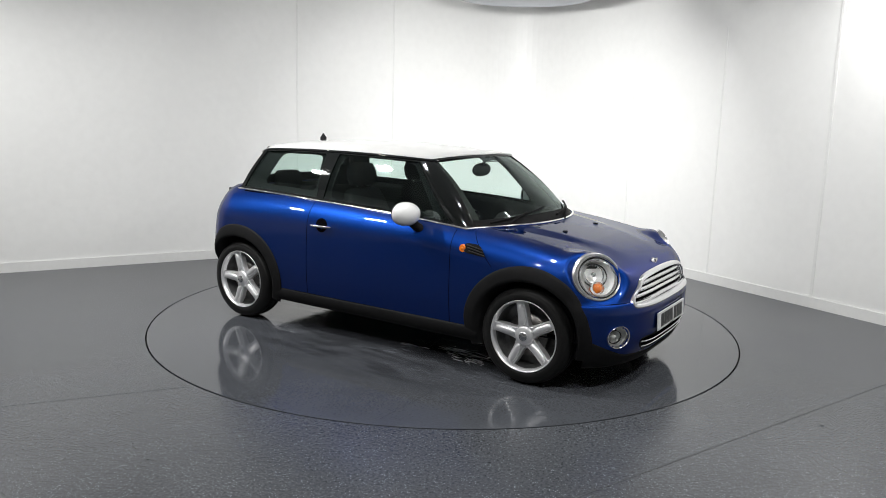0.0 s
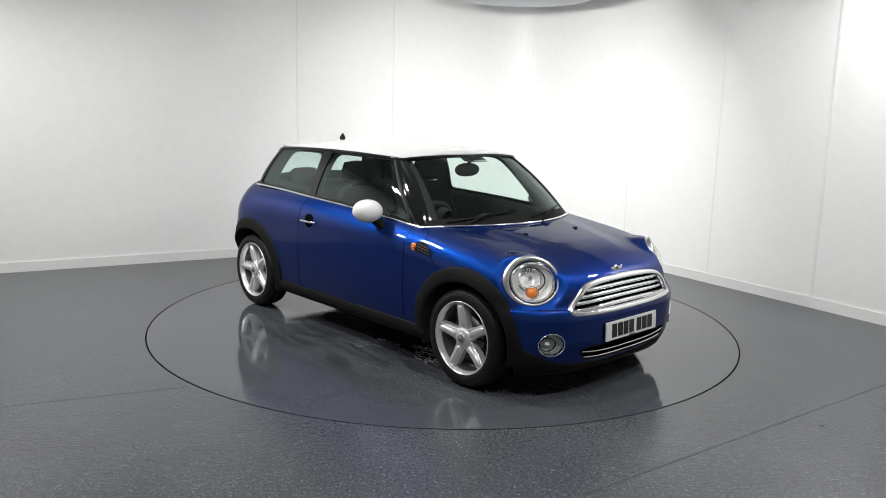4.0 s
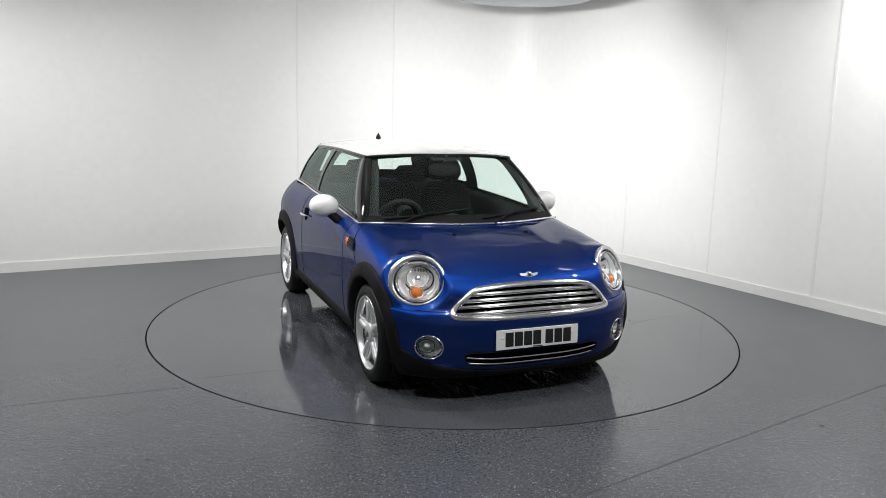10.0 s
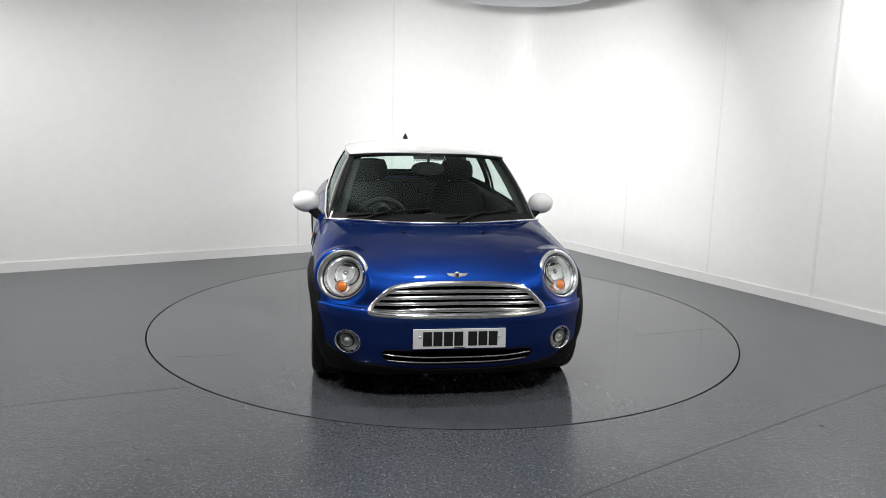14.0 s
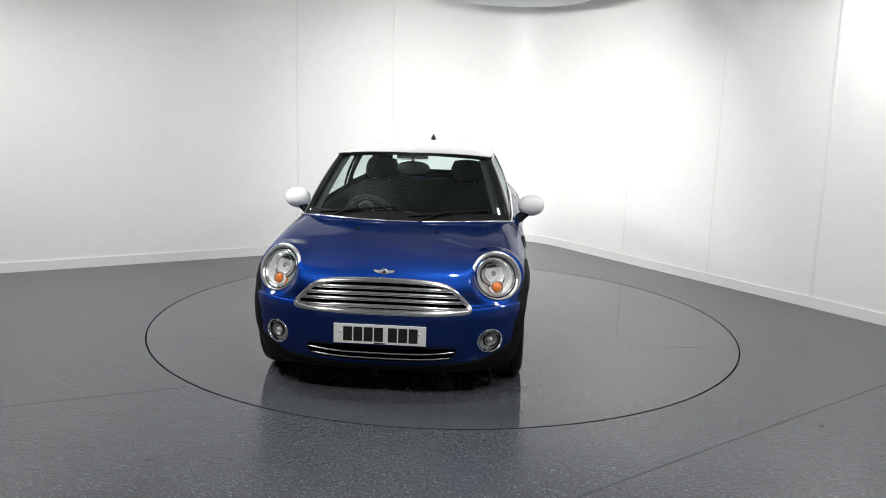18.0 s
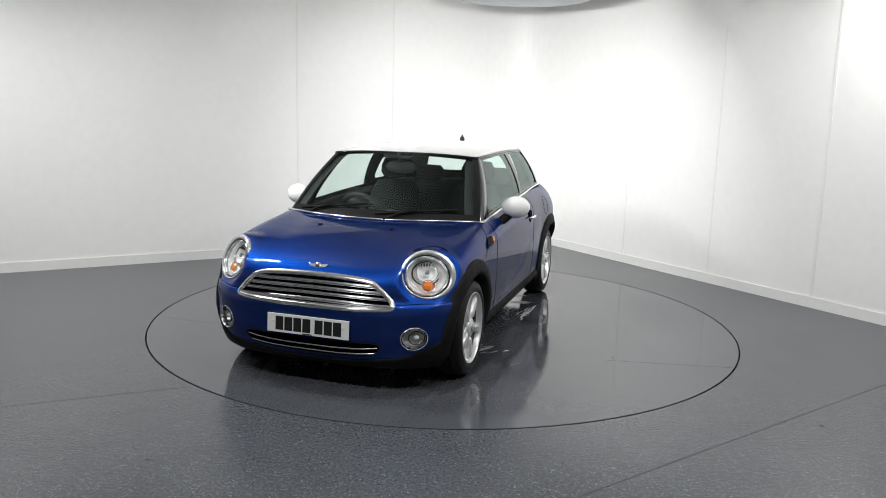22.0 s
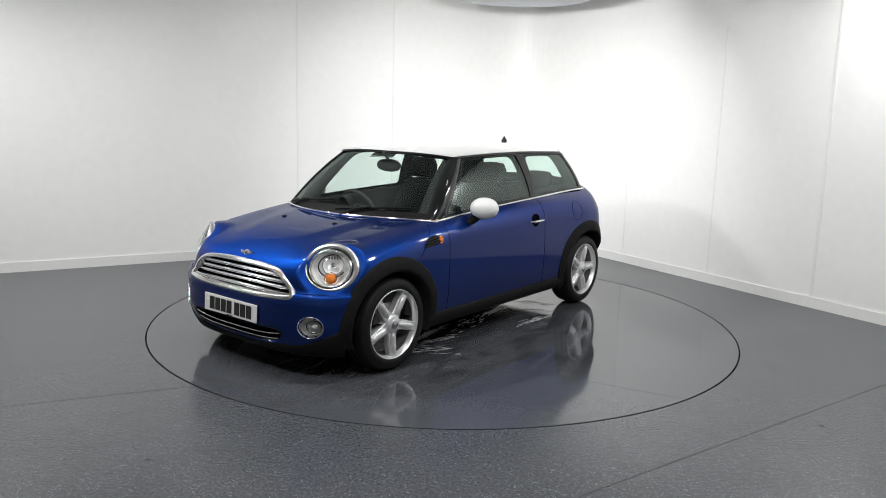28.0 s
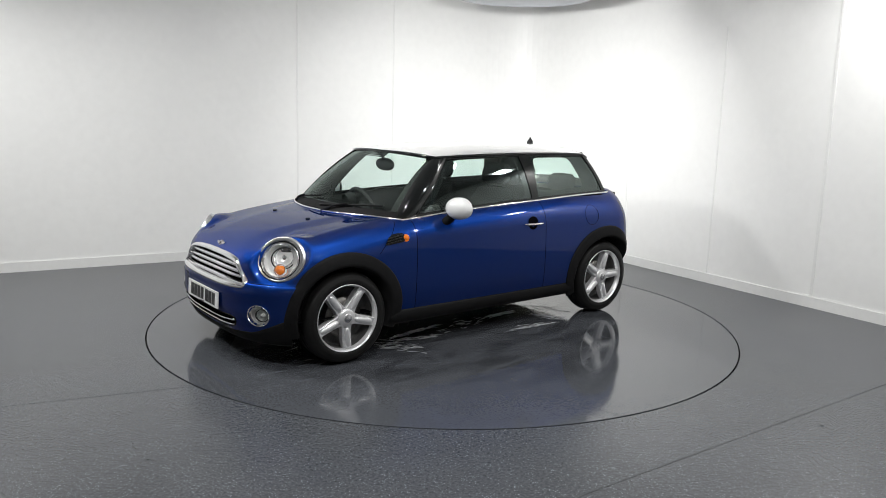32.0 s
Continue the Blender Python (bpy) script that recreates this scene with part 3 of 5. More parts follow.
def body_panels():
    spine = 0.62
    xs = [(-1.2, a) for a in np.linspace(-90, 0, 46)[:-1]] + [(x, 0) for x in np.linspace(-1.2, 1.2, 121)] + [(1.2, a) for a in np.linspace(0, 90, 150)[1:]]
    ox = np.array([x for x, a in xs])
    plan = np.radians([a for x, a in xs])
    low = [0.15, 0.17, 0.185, 0.2] + list(np.linspace(0.21, SPLIT_Z - 0.009, 30)) + [SPLIT_Z - 0.004, SPLIT_Z - 0.001, SPLIT_Z] + list(np.linspace(SPLIT_Z, spine, 8)[1:])
    high = np.radians(np.linspace(0, 90, 112)[1:])
    flat = np.stack([np.sin(plan), np.cos(plan), 0 * plan], -1)
    # the bumper stands a little proud of the bonnet and ends in a ledge
    proud = 0.010 * np.clip((plan - radians(12)) / radians(12), 0, 1)
    step = pchip([0.1, 0.40, SPLIT_Z - 0.009, SPLIT_Z - 0.001, SPLIT_Z, 0.7], [0, 0, 1, 0.75, 0, 0])
    rows = [project(np.column_stack([ox, 0 * ox, np.full(len(ox), z)]), flat) + flat * (proud * step(z))[:, None] for z in low]
    for e in high:
        rows.append(project(np.column_stack([ox, 0 * ox, np.full(len(ox), spine)]), flat * math.cos(e) + np.array([0, 0, math.sin(e)])))
    half = np.stack(rows, 1)
    x, y, z = half[..., 0], half[..., 1], half[..., 2]
    belt = BELT_Z(x) + 0.005
    sunk = (x > -1.415) & (x < 0.80) & (z > belt) & (y < 0.76)
    edge = on_side(x, belt)
    half = np.where(sunk[..., None], np.stack([x, np.minimum(edge[..., 1], 0.76), belt], -1), half)
    pts = np.concatenate([half, half[:, ::-1][:, 1:] * (1, -1, 1)], 1)
    sunk = np.concatenate([sunk, sunk[:, ::-1][:, 1:]], 1)
    c = (pts[:-1, :-1] + pts[1:, 1:] + pts[1:, :-1] + pts[:-1, 1:]) / 4
    x, y, z = c[..., 0], np.abs(c[..., 1]), c[..., 2]
    hole = sunk[:-1, :-1] & sunk[1:, :-1] & sunk[:-1, 1:] & sunk[1:, 1:]
    for wx, wz in WHEELS:
        hole |= (np.hypot(x - wx, z - wz) < ARCH_IN + 0.045) & (y > 0.5)
    d = np.stack([x, y, z], -1) - LIGHT_C
    hole |= (lamp_oval(d) < 0.143) & (d @ LN > -0.12)
    hole |= (np.hypot(y - FOG_C[1], z - FOG_C[2]) < 0.059) & (x > 1.5)
    hole |= inside_line(GRILLE_LINE, y, z) & (x > 1.5)
    hole |= inside_line(LOW_LINE, y, z) & (x > 1.5)
    hole |= (z > 0.8) & (x > -1.3) & (x < 1.008 - 0.248 * (y / 0.712) ** 2.3) & (y < 0.70)
    hole |= (z < 0.30) & (x < -0.88)
    hole |= (z > 0.9) & (x < -1.2) & (x > -1.575 + 0.19 * (y / 0.655) ** 2.6) & (y < 0.66)
    left = c[..., 1] > 0
    is_sill = (z < 0.295) & (x < 0.9) & (x > -0.9)
    bumper = (x > 1.2) & (z < SPLIT_Z)
    chin = bumper & (z < chin_edge(y) - 0.022)
    door = (x > DOOR_X[0]) & (x < DOOR_X[1]) & ~is_sill
    bonnet = (x >= DOOR_X[1]) & ~bumper & ~is_sill
    quarter = (x <= DOOR_X[0]) & ~is_sill & (x > -1.45)
    for name, mask, mat, label in (("door", door & left, PAINT, "blue metallic door"), ("door", door & ~left, PAINT, "blue metallic door"),
                                   ("bonnet", bonnet, PAINT, "blue metallic bonnet"), ("front_bumper", bumper & ~chin, PAINT, "blue metallic front bumper"),
                                   ("rear_quarter", quarter & left, PAINT, ""), ("rear_quarter", quarter & ~left, PAINT, ""), ("tail_panel", x <= -1.45, PAINT, ""),
                                   ("sill_core", is_sill & ~bumper & left & (z > 0.2), TRIM, ""), ("sill_core", is_sill & ~bumper & ~left & (z > 0.2), TRIM, "")):
        grid_mesh(name, pts, mat, car, label, keep=mask & ~hole, solid=0.003, flip=True, weld=True)


body_panels()


def chin_spoiler():
    """Black lower valance that sweeps up towards the wheel arches."""
    ang = np.radians(np.linspace(28, 152, 125))
    flat = np.stack([np.sin(ang), np.cos(ang), 0 * ang], -1)
    base = project(np.stack([np.full_like(ang, 1.2), 0 * ang, np.full_like(ang, 0.25)], -1), flat)
    edge = chin_edge(np.abs(base[:, 1]))
    rows = []
    for k, g in ((0.0, -0.004), (0.0, 0.002), (0.05, 0.0055), (0.3, 0.006), (0.6, 0.006), (0.9, 0.004), (1.0, -0.01), (1.0, -0.12)):
        z = edge * (1 - k) + 0.152 * k
        rows.append(project(np.stack([np.full_like(ang, 1.2), 0 * ang, z], -1), flat) + flat * g)
    return grid_mesh("chin_spoiler", np.stack(rows, 1), TRIM, car, "black plastic chin spoiler", flip=True)


chin_spoiler()


def arch_trim(wx, wz, sign, front):
    """Black plastic lip round a wheel opening."""
    a0, a1 = (-14, 196) if front else (-16, 160)
    ang = np.radians(np.linspace(a0, a1, 72))
    rows = []
    for r, g in ((ARCH_OUT, -0.004), (ARCH_OUT - 0.003, 0.006), (ARCH_OUT - 0.015, 0.012), (ARCH_OUT - 0.045, 0.016), (ARCH_IN + 0.02, 0.022), (ARCH_IN + 0.004, 0.020), (ARCH_IN, 0.012), (ARCH_IN + 0.002, -0.05), (ARCH_IN + 0.02, -0.2)):
        flare = front * (r > 0.38) * 0.055 * np.clip((radians(24) - ang) / radians(34), 0, 1) ** 1.5
        late = 0.0 if front else np.clip((ang - radians(105)) / radians(45), 0, 1)
        r = r - late * ((r - ARCH_IN) * 0.25 + 0.012)
        x, z = wx + 0.016 * front + (r + flare) * np.cos(ang), wz + r * np.sin(ang)
        z = np.maximum(z, 0.175)
        way = np.stack([x - wx, np.full_like(x, 0.5), np.zeros_like(x)], -1)
        way /= np.linalg.norm(way, axis=1)[:, None]
        base = project(np.stack([np.full_like(x, wx), np.full_like(x, 0.3), np.clip(z, 0.175, 0.8)], -1), way)
        fade = np.clip(np.minimum(np.arange(72), np.arange(72)[::-1] + 3) / 9, 0.15, 1) if front else 1.0
        base = (base + way * np.where(g > 0, g * fade, g)[..., None] if front else base + way * g) * (1, sign, 1)
        base[:, 2] = z
        rows.append(base)
    return grid_mesh("wheel_arch_trim", np.stack(rows, 1), TRIM, car, "black plastic wheel arch lip", flip=sign < 0)


def wheel_well(wx, wz, sign):
    ang = np.linspace(0, 2 * np.pi, 40, endpoint=False)
    rows = [np.column_stack([wx + r * np.cos(ang), np.full(40, y * sign), np.maximum(wz + r * np.sin(ang), 0.31)]) for r, y in ((0.0, 0.48), (0.385 if wx > 0 else 0.335, 0.48), (0.385 if wx > 0 else 0.335, 0.77 if wx > 0 else 0.74))]
    return grid_mesh("wheel_well", np.stack(rows, 1), GAP, car, closed_u=True, flip=sign > 0)


def sill(sign):
    xs = np.linspace(-0.86, 0.90, 40)
    rows = []
    for z, g in ((0.300, -0.004), (0.298, 0.008), (0.285, 0.014), (0.245, 0.018), (0.21, 0.012), (0.197, 0.0), (0.195, -0.06), (0.22, -0.2)):
        b = on_side(xs, max(z, 0.2))
        b[:, 1] = (0.788 + g - 0.02 * (z < 0.22)) * sign
        b[:, 2] = z
        rows.append(b)
    return grid_mesh("sill", np.stack(rows, 1), TRIM, car, "black plastic sill", flip=sign < 0)


for s in (1, -1):
    for k, (wx, wz) in enumerate(WHEELS):
        arch_trim(wx, wz, s, k == 0)
        wheel_well(wx, wz, s)
    sill(s)
block("underbody", (-1.45, -0.55, 0.235), (1.55, 0.55, 0.255), GAP, car)


# ---------------------------------------------------------------- wheels
def make_wheel():
    """A wheel whose outer face looks along its local +z."""
    w = new("wheel")
    R = 0.300
    tyre = lathe("tyre", [(0.212, -0.185), (0.24, -0.19), (0.275, -0.185), (R - 0.008, -0.168), (R, -0.14), (R + 0.001, -0.125), (R - 0.005, -0.122), (R + 0.001, -0.119), (R + 0.001, -0.075), (R - 0.005, -0.072), (R + 0.001, -0.069), (R, -0.05), (R - 0.008, -0.022), (0.285, -0.006), (0.272, 0.001), (0.262, 0.003), (0.258, 0.006), (0.235, 0.006), (0.226, 0.003), (0.219, -0.004), (0.216, -0.03)], RUBBER, w, steps=72)
    rim = lathe("rim", [(0.2035, -0.034), (0.208, -0.018), (0.213, -0.008), (0.2165, 0.003), (0.221, 0.004), (0.2225, -0.001), (0.220, -0.008)], ALLOY, w, steps=72)
    lathe("rim_barrel", [(0.0, -0.125), (0.19, -0.125), (0.2015, -0.12), (0.2025, -0.034)], BARREL, rim, steps=48)
    lathe("brake_disc", [(0.05, -0.062), (0.13, -0.062), (0.132, -0.07), (0.05, -0.07)], DISC_STEEL, w, steps=40)
    lathe("hub", [(0.0, 0.006), (0.022, 0.006), (0.026, 0.004), (0.027, -0.002), (0.034, -0.003), (0.050, -0.006), (0.058, -0.011), (0.061, -0.019), (0.062, -0.05)], ALLOY, w, steps=40)
    cap = lathe("centre_cap", [(0.0, 0.0085), (0.024, 0.007), (0.028, 0.003)], INK, w, "round black centre cap with a silver winged mark", steps=24)
    bm = bmesh.new()
    box(bm, (-0.018, -0.003, 0.007), (0.018, 0.003, 0.0092))
    part("cap_mark", bm, CHROME, cap)
    for k in range(5):
        turn = pose(0, 0, 0, 0, 0, 72 * k + 90)
        rows = []
        for r, half, top in ((0.030, 0.028, -0.016), (0.050, 0.038, -0.017), (0.060, 0.037, -0.018), (0.075, 0.0335, -0.019), (0.10, 0.0315, -0.020), (0.13, 0.0312, -0.020), (0.16, 0.030, -0.018), (0.180, 0.0285, -0.015), (0.192, 0.027, -0.013), (0.203, 0.028, -0.011), (0.213, 0.034, -0.010)):
            rows.append([(r, -half - 0.003, top - 0.045), (r, -half, top - 0.008), (r, -half * 0.93, top - 0.001), (r, -half * 0.8, top - 0.002), (r, 0, top - 0.004), (r, half * 0.8, top - 0.002), (r, half * 0.93, top - 0.001), (r, half, top - 0.008), (r, half + 0.003, top - 0.045)])
        ob = grid_mesh("spoke", np.array(rows), ALLOY, w)
        ob.matrix_local = turn
        rows = []
        for q in np.linspace(0, 1, 19):
            end = (1 - abs(2 * q - 1) ** 5) ** 0.5
            wide = 0.0250 * end * (0.72 + 0.75 * q - 0.72 * q * q)
            rows.append([(0.060 + 0.142 * q, wide * math.cos(a), -0.026 + 0.022 * end ** 0.7 * math.sin(a) ** 0.8 + 0.004 * q) for a in np.linspace(math.pi, 0, 15)])
        grid_mesh("spoke_petal", np.array(rows), ALLOY, ob)
    return w


first = make_wheel()
first.parent = car
spots = [(wx, wz, s) for wx, wz in WHEELS for s in (1, -1)]
SPIN = {0: 3, 1: 10, 2: 20, 3: 16}
for i, (wx, wz, s) in enumerate(spots):
    ob = first if i == 0 else copy_thing(first, Matrix())
    ob.parent = car
    ob.matrix_basis = Matrix.Translation((wx, s * HUB_Y, 0.3015)) @ pose(0, 0, 0, -90 * s, 0, 0) @ pose(0, 0, 0, 0, 0, SPIN[i])
    ob["label"] = "five-spoke silver alloy wheel with black tyre"
    if s > 0:
        # on the car's left the centre caps are silver
        for c in ob.children:
            if c.name.startswith("centre_cap"):
                c.data = c.data.copy()
                c.data.materials[0] = SATIN
                c["label"] = "silver centre cap"

# ---------------------------------------------------------------- glasshouse


def roof_half(x):
    """Half the width of the roof's edge at x."""
    return 0.555 - 0.05 * np.clip((0.0 - x) / 1.25, 0, 1) ** 1.6 - 0.012 * np.clip(x / 0.335, 0, 1) ** 2


def roof_edge_z(x):
    return 1.306 + 0.018 * (1 - ((x + 0.45) / 0.8) ** 2)


def belt_half(x):
    return on_side(x, BELT_Z(x) + 0.006)[..., 1] - 0.004


def side_point(x_low, x_high, v, grow=0.0):
    """A point of the side glass between the belt at x_low and the roof at x_high."""
    x_low, x_high, v = np.broadcast_arrays(*[np.asarray(k, float) for k in (x_low, x_high, v)])
    low = np.stack([x_low, np.clip(belt_half(x_low) - 0.006, 0.5, 0.75), BELT_Z(x_low) + 0.006], -1)
    high = np.stack([x_high, roof_half(x_high), roof_edge_z(x_high) - 0.004], -1)
    p = low + (high - low) * v[..., None]
    p[..., 1] += 0.028 * 4 * v * (1 - v) * 0.8 + grow
    return p


def screen_point(u, v, grow=0.0):
    """The windscreen: u from -1 to 1 across, v from its foot to the roof."""
    u, v = np.broadcast_arrays(np.asarray(u, float), np.asarray(v, float))
    a = np.abs(u)
    low = np.stack([1.026 - 0.252 * a ** 2.3, 0.712 * u, 0.908 - 0.018 * a ** 2], -1)
    high = np.stack([0.425 - 0.09 * a ** 2.3, 0.543 * u, 1.337 - 0.031 * a ** 2], -1)
    p = low + (high - low) * v[..., None]
    p[..., 0] += 0.02 * 4 * v * (1 - v) + grow * 0.6
    p[..., 2] += 0.02 * 4 * v * (1 - v) + grow * 0.8
    return p


def tailgate_point(u, v, grow=0.0):
    u, v = np.broadcast_arrays(np.asarray(u, float), np.asarray(v, float))
    a = np.abs(u)
    low = np.stack([-1.56 + 0.197 * a ** 2.6, 0.655 * u, 0.995 - 0.01 * a ** 2], -1)
    high = np.stack([-1.375 + 0.14 * a ** 2.6, 0.505 * u, 1.335 - 0.028 * a ** 2], -1)
    p = low + (high - low) * v[..., None]
    p[..., 0] -= 0.02 * 4 * v * (1 - v) + grow
    return p


def framed(surface, us, vs, cells, names, frame_name, frame_label, flip=False):
    """Panes and their dark frame over one curved sheet. us, vs: breaks; cells: {(i, j): pane name}."""
    def fine(breaks, step):
        out, cell = [breaks[0]], []
        for k, (a, b) in enumerate(zip(breaks, breaks[1:])):
            n = max(1, int(round(abs(b - a) / step)))
            out += list(np.linspace(a, b, n + 1)[1:])
            cell += [k] * n
        return np.array(out), np.array(cell)
    u, cu = fine(us, 0.04)
    v, cv = fine(vs, 0.06)
    pts = surface(u[:, None], v[None, :], 0.0)
    mask = np.ones((len(cu), len(cv)), bool)
    for (i, j), name in cells.items():
        sel = (cu[:, None] == i) & (cv[None, :] == j)
        mask &= ~sel
        grid_mesh(name, surface(u[:, None], v[None, :], -0.0012), SCREEN if name == "windscreen" else WINDOW, car, names.get(name, ""), keep=sel, flip=flip)
    grid_mesh(frame_name, pts, GLOSS_BLACK, car, frame_label, keep=mask, solid=0.005, flip=flip)


LOW_KNOTS, HIGH_KNOTS = [-1.368, -1.33, -0.535, -0.475, 0.635, 0.775], [-1.235, -1.205, -0.555, -0.43, 0.25, 0.345]
for s in (1, -1):
    def side_sheet(u, v, grow, s=s):
        lo = np.interp(u, range(6), LOW_KNOTS)
        hi = np.interp(u, range(6), HIGH_KNOTS)
        return side_point(lo, hi, v, grow) * (1, s, 1)
    framed(side_sheet, [0, 0.999, 1, 1.9999, 2, 2.5, 3, 3.9999, 4, 5], [0, 0.05, 0.93, 1], {(2, 1): "quarter_window", (6, 1): "door_window"},
           {"quarter_window": "dark tinted rear side window", "door_window": "tinted frameless door window"}, "side_pillar_frame", "gloss black window surround and pillars", flip=s < 0)
for s in (1, -1):
    # inner trim round the side windows, set in from the glass
    lo_in, hi_in = [-1.355, -1.26, -0.56, -0.45, 0.64, 0.75], [-1.225, -1.10, -0.60, -0.40, 0.27, 0.335]
    un = np.concatenate([np.linspace(k, k + 1, 141)[:-1] for k in range(5)] + [[5.0]])
    vn = np.linspace(0.0, 1.0, 111)
    sheet = side_point(np.interp(un, range(6), lo_in)[:, None], np.interp(un, range(6), hi_in)[:, None], vn[None, :], -0.034) * (1, s, 1)
    uc, vc = (un[:-1] + un[1:])[:, None] / 2, (vn[:-1] + vn[1:])[None, :] / 2
    quarter = (np.abs((uc - 1.56) / 0.42) ** 8 + np.abs((vc - 0.52) / 0.37) ** 8 < 1)
    front = (np.abs((uc - 3.45) / 0.44) ** 9 + np.abs((vc - 0.47) / 0.44) ** 9 < 1)
    grid_mesh("inner_window_trim", sheet, FABRIC, car, "dark inner window trim", keep=~(quarter | front), solid=0.006, flip=s < 0)
framed(screen_point, [-1, -0.955, 0.955, 1], [0, 0.06, 0.93, 1], {(1, 1): "windscreen"}, {"windscreen": "clear curved windscreen"}, "windscreen_surround", "gloss black windscreen border", flip=False)
framed(tailgate_point, [-1, -0.74, 0.74, 1], [0, 0.22, 0.84, 1], {(1, 1): "rear_window"}, {"rear_window": "tinted rear window"}, "tailgate_surround", "gloss black rear window border", flip=True)


for s in (1, -1):
    v = np.linspace(0.0, 1.0, 24)
    corner = (screen_point(1.0, v) + side_point(0.775, 0.345, v)) / 2 + (0.004, 0.007, 0.003)
    rows = [screen_point(0.945, v, 0.001), screen_point(0.955, v, 0.006), screen_point(0.99, v, 0.008), corner, side_point(0.72, 0.315, v, 0.008), side_point(0.655, 0.265, v, 0.006), side_point(0.645, 0.256, v, 0.0)]
    grid_mesh("front_pillar", np.stack(rows, 1) * (1, s, 1), GLOSS_BLACK, car, "gloss black windscreen pillar", flip=s < 0)
    line = side_point(-1.348, -1.222, v) * (1, s, 1) - (0, 0.026 * s, 0)
    trim = [screen_point(k * s, v, -0.03) for k in (0.86, 0.93, 0.985)]
    grid_mesh("inner_pillar_trim", np.stack(trim, 1), PILLAR_TRIM, car, "grey inner pillar trim", solid=0.006, flip=s < 0)
    tube("rear_pillar", line, 0.026, GLOSS_BLACK, car, "gloss black rear pillar", sides=12)


def roof_panel():
    n, m = 56, 32
    t = np.linspace(0, 1, n)
    v = np.linspace(-1, 1, m)
    rows = []
    for k in v:
        a = abs(k)
        front = 0.455 - 0.09 * a ** 2.3
        rear = -1.42 + 0.15 * a ** 2.6
        x = rear + (front - rear) * t
        y = (roof_half(x) + 0.012) * k
        edge = roof_edge_z(x) + 0.004
        z = edge + (0.062 - 0.012 * np.abs(t - 0.5) * 2) * (1 - a ** 2.4) * (1 - 0.35 * (2 * t - 1) ** 4)
        z -= 0.008 * np.clip((t - 0.93) / 0.07, 0, 1) ** 2 * (1 - a) + 0.02 * np.clip((0.06 - t) / 0.06, 0, 1) ** 2
        rows.append(np.stack([x, y, z], -1))
    pts = np.array(rows)
    grid_mesh("roof", pts, WHITE, car, "glossy white painted roof", solid=0.016, flip=True)
    edge = np.concatenate([pts[0], pts[:, -1][1:], pts[-1][::-1][1:], pts[:, 0][::-1][1:-1]])
    tube("roof_gutter", edge - (0, 0, 0.013), 0.009, GLOSS_BLACK, car, "thin black roof gutter", closed=True)


roof_panel()
ant = new("antenna_base")
ant.parent = car
ant.location = (-1.11, 0, 1.386)
lathe("antenna_foot", [(0.0, 0.036), (0.006, 0.036), (0.010, 0.024), (0.020, 0.012), (0.029, 0.002), (0.029, -0.03)], TRIM, ant, steps=20).scale = (1.0, 0.75, 1.0)
ant["label"] = "small black roof aerial base"

# chrome strips along the belt and under the windscreen
for s in (1, -1):
    xs = np.linspace(-1.385, 0.775, 60)
    line = np.column_stack([xs, (np.clip(belt_half(xs), 0.5, 0.76) + 0.010) * s, BELT_Z(xs) + 0.004])
    tube("belt_strip", line, 0.0095, CHROME, car, "thin chrome waistline strip", sides=6)
us = np.linspace(-1.03, 1.03, 48)
low_x, low_y = 1.043 - 0.252 * np.abs(us) ** 2.3, 0.712 * us
strip = on_top(low_x, low_y, 0.004)
strip[:, 2] = np.polyval(np.polyfit(us ** 2, strip[:, 2], 2), us ** 2) + 0.002
tube("scuttle_strip", strip, 0.008, CHROME, car, "thin chrome strip under the windscreen", sides=6)


# ---------------------------------------------------------------- front details
def place(c, nrm, side, up, s):
    """The pose of a lamp at c on one side: local z looks out, local y up."""
    c, nrm, side, up = [np.array(k) * (1, s, 1) for k in (c, nrm, side, up)]
    x = np.cross(up, nrm)
    m = Matrix.Identity(4)
    for i, col in enumerate((x, up, nrm, c)):
        for j in range(3):
            m[j][i] = float(col[j])
    return m


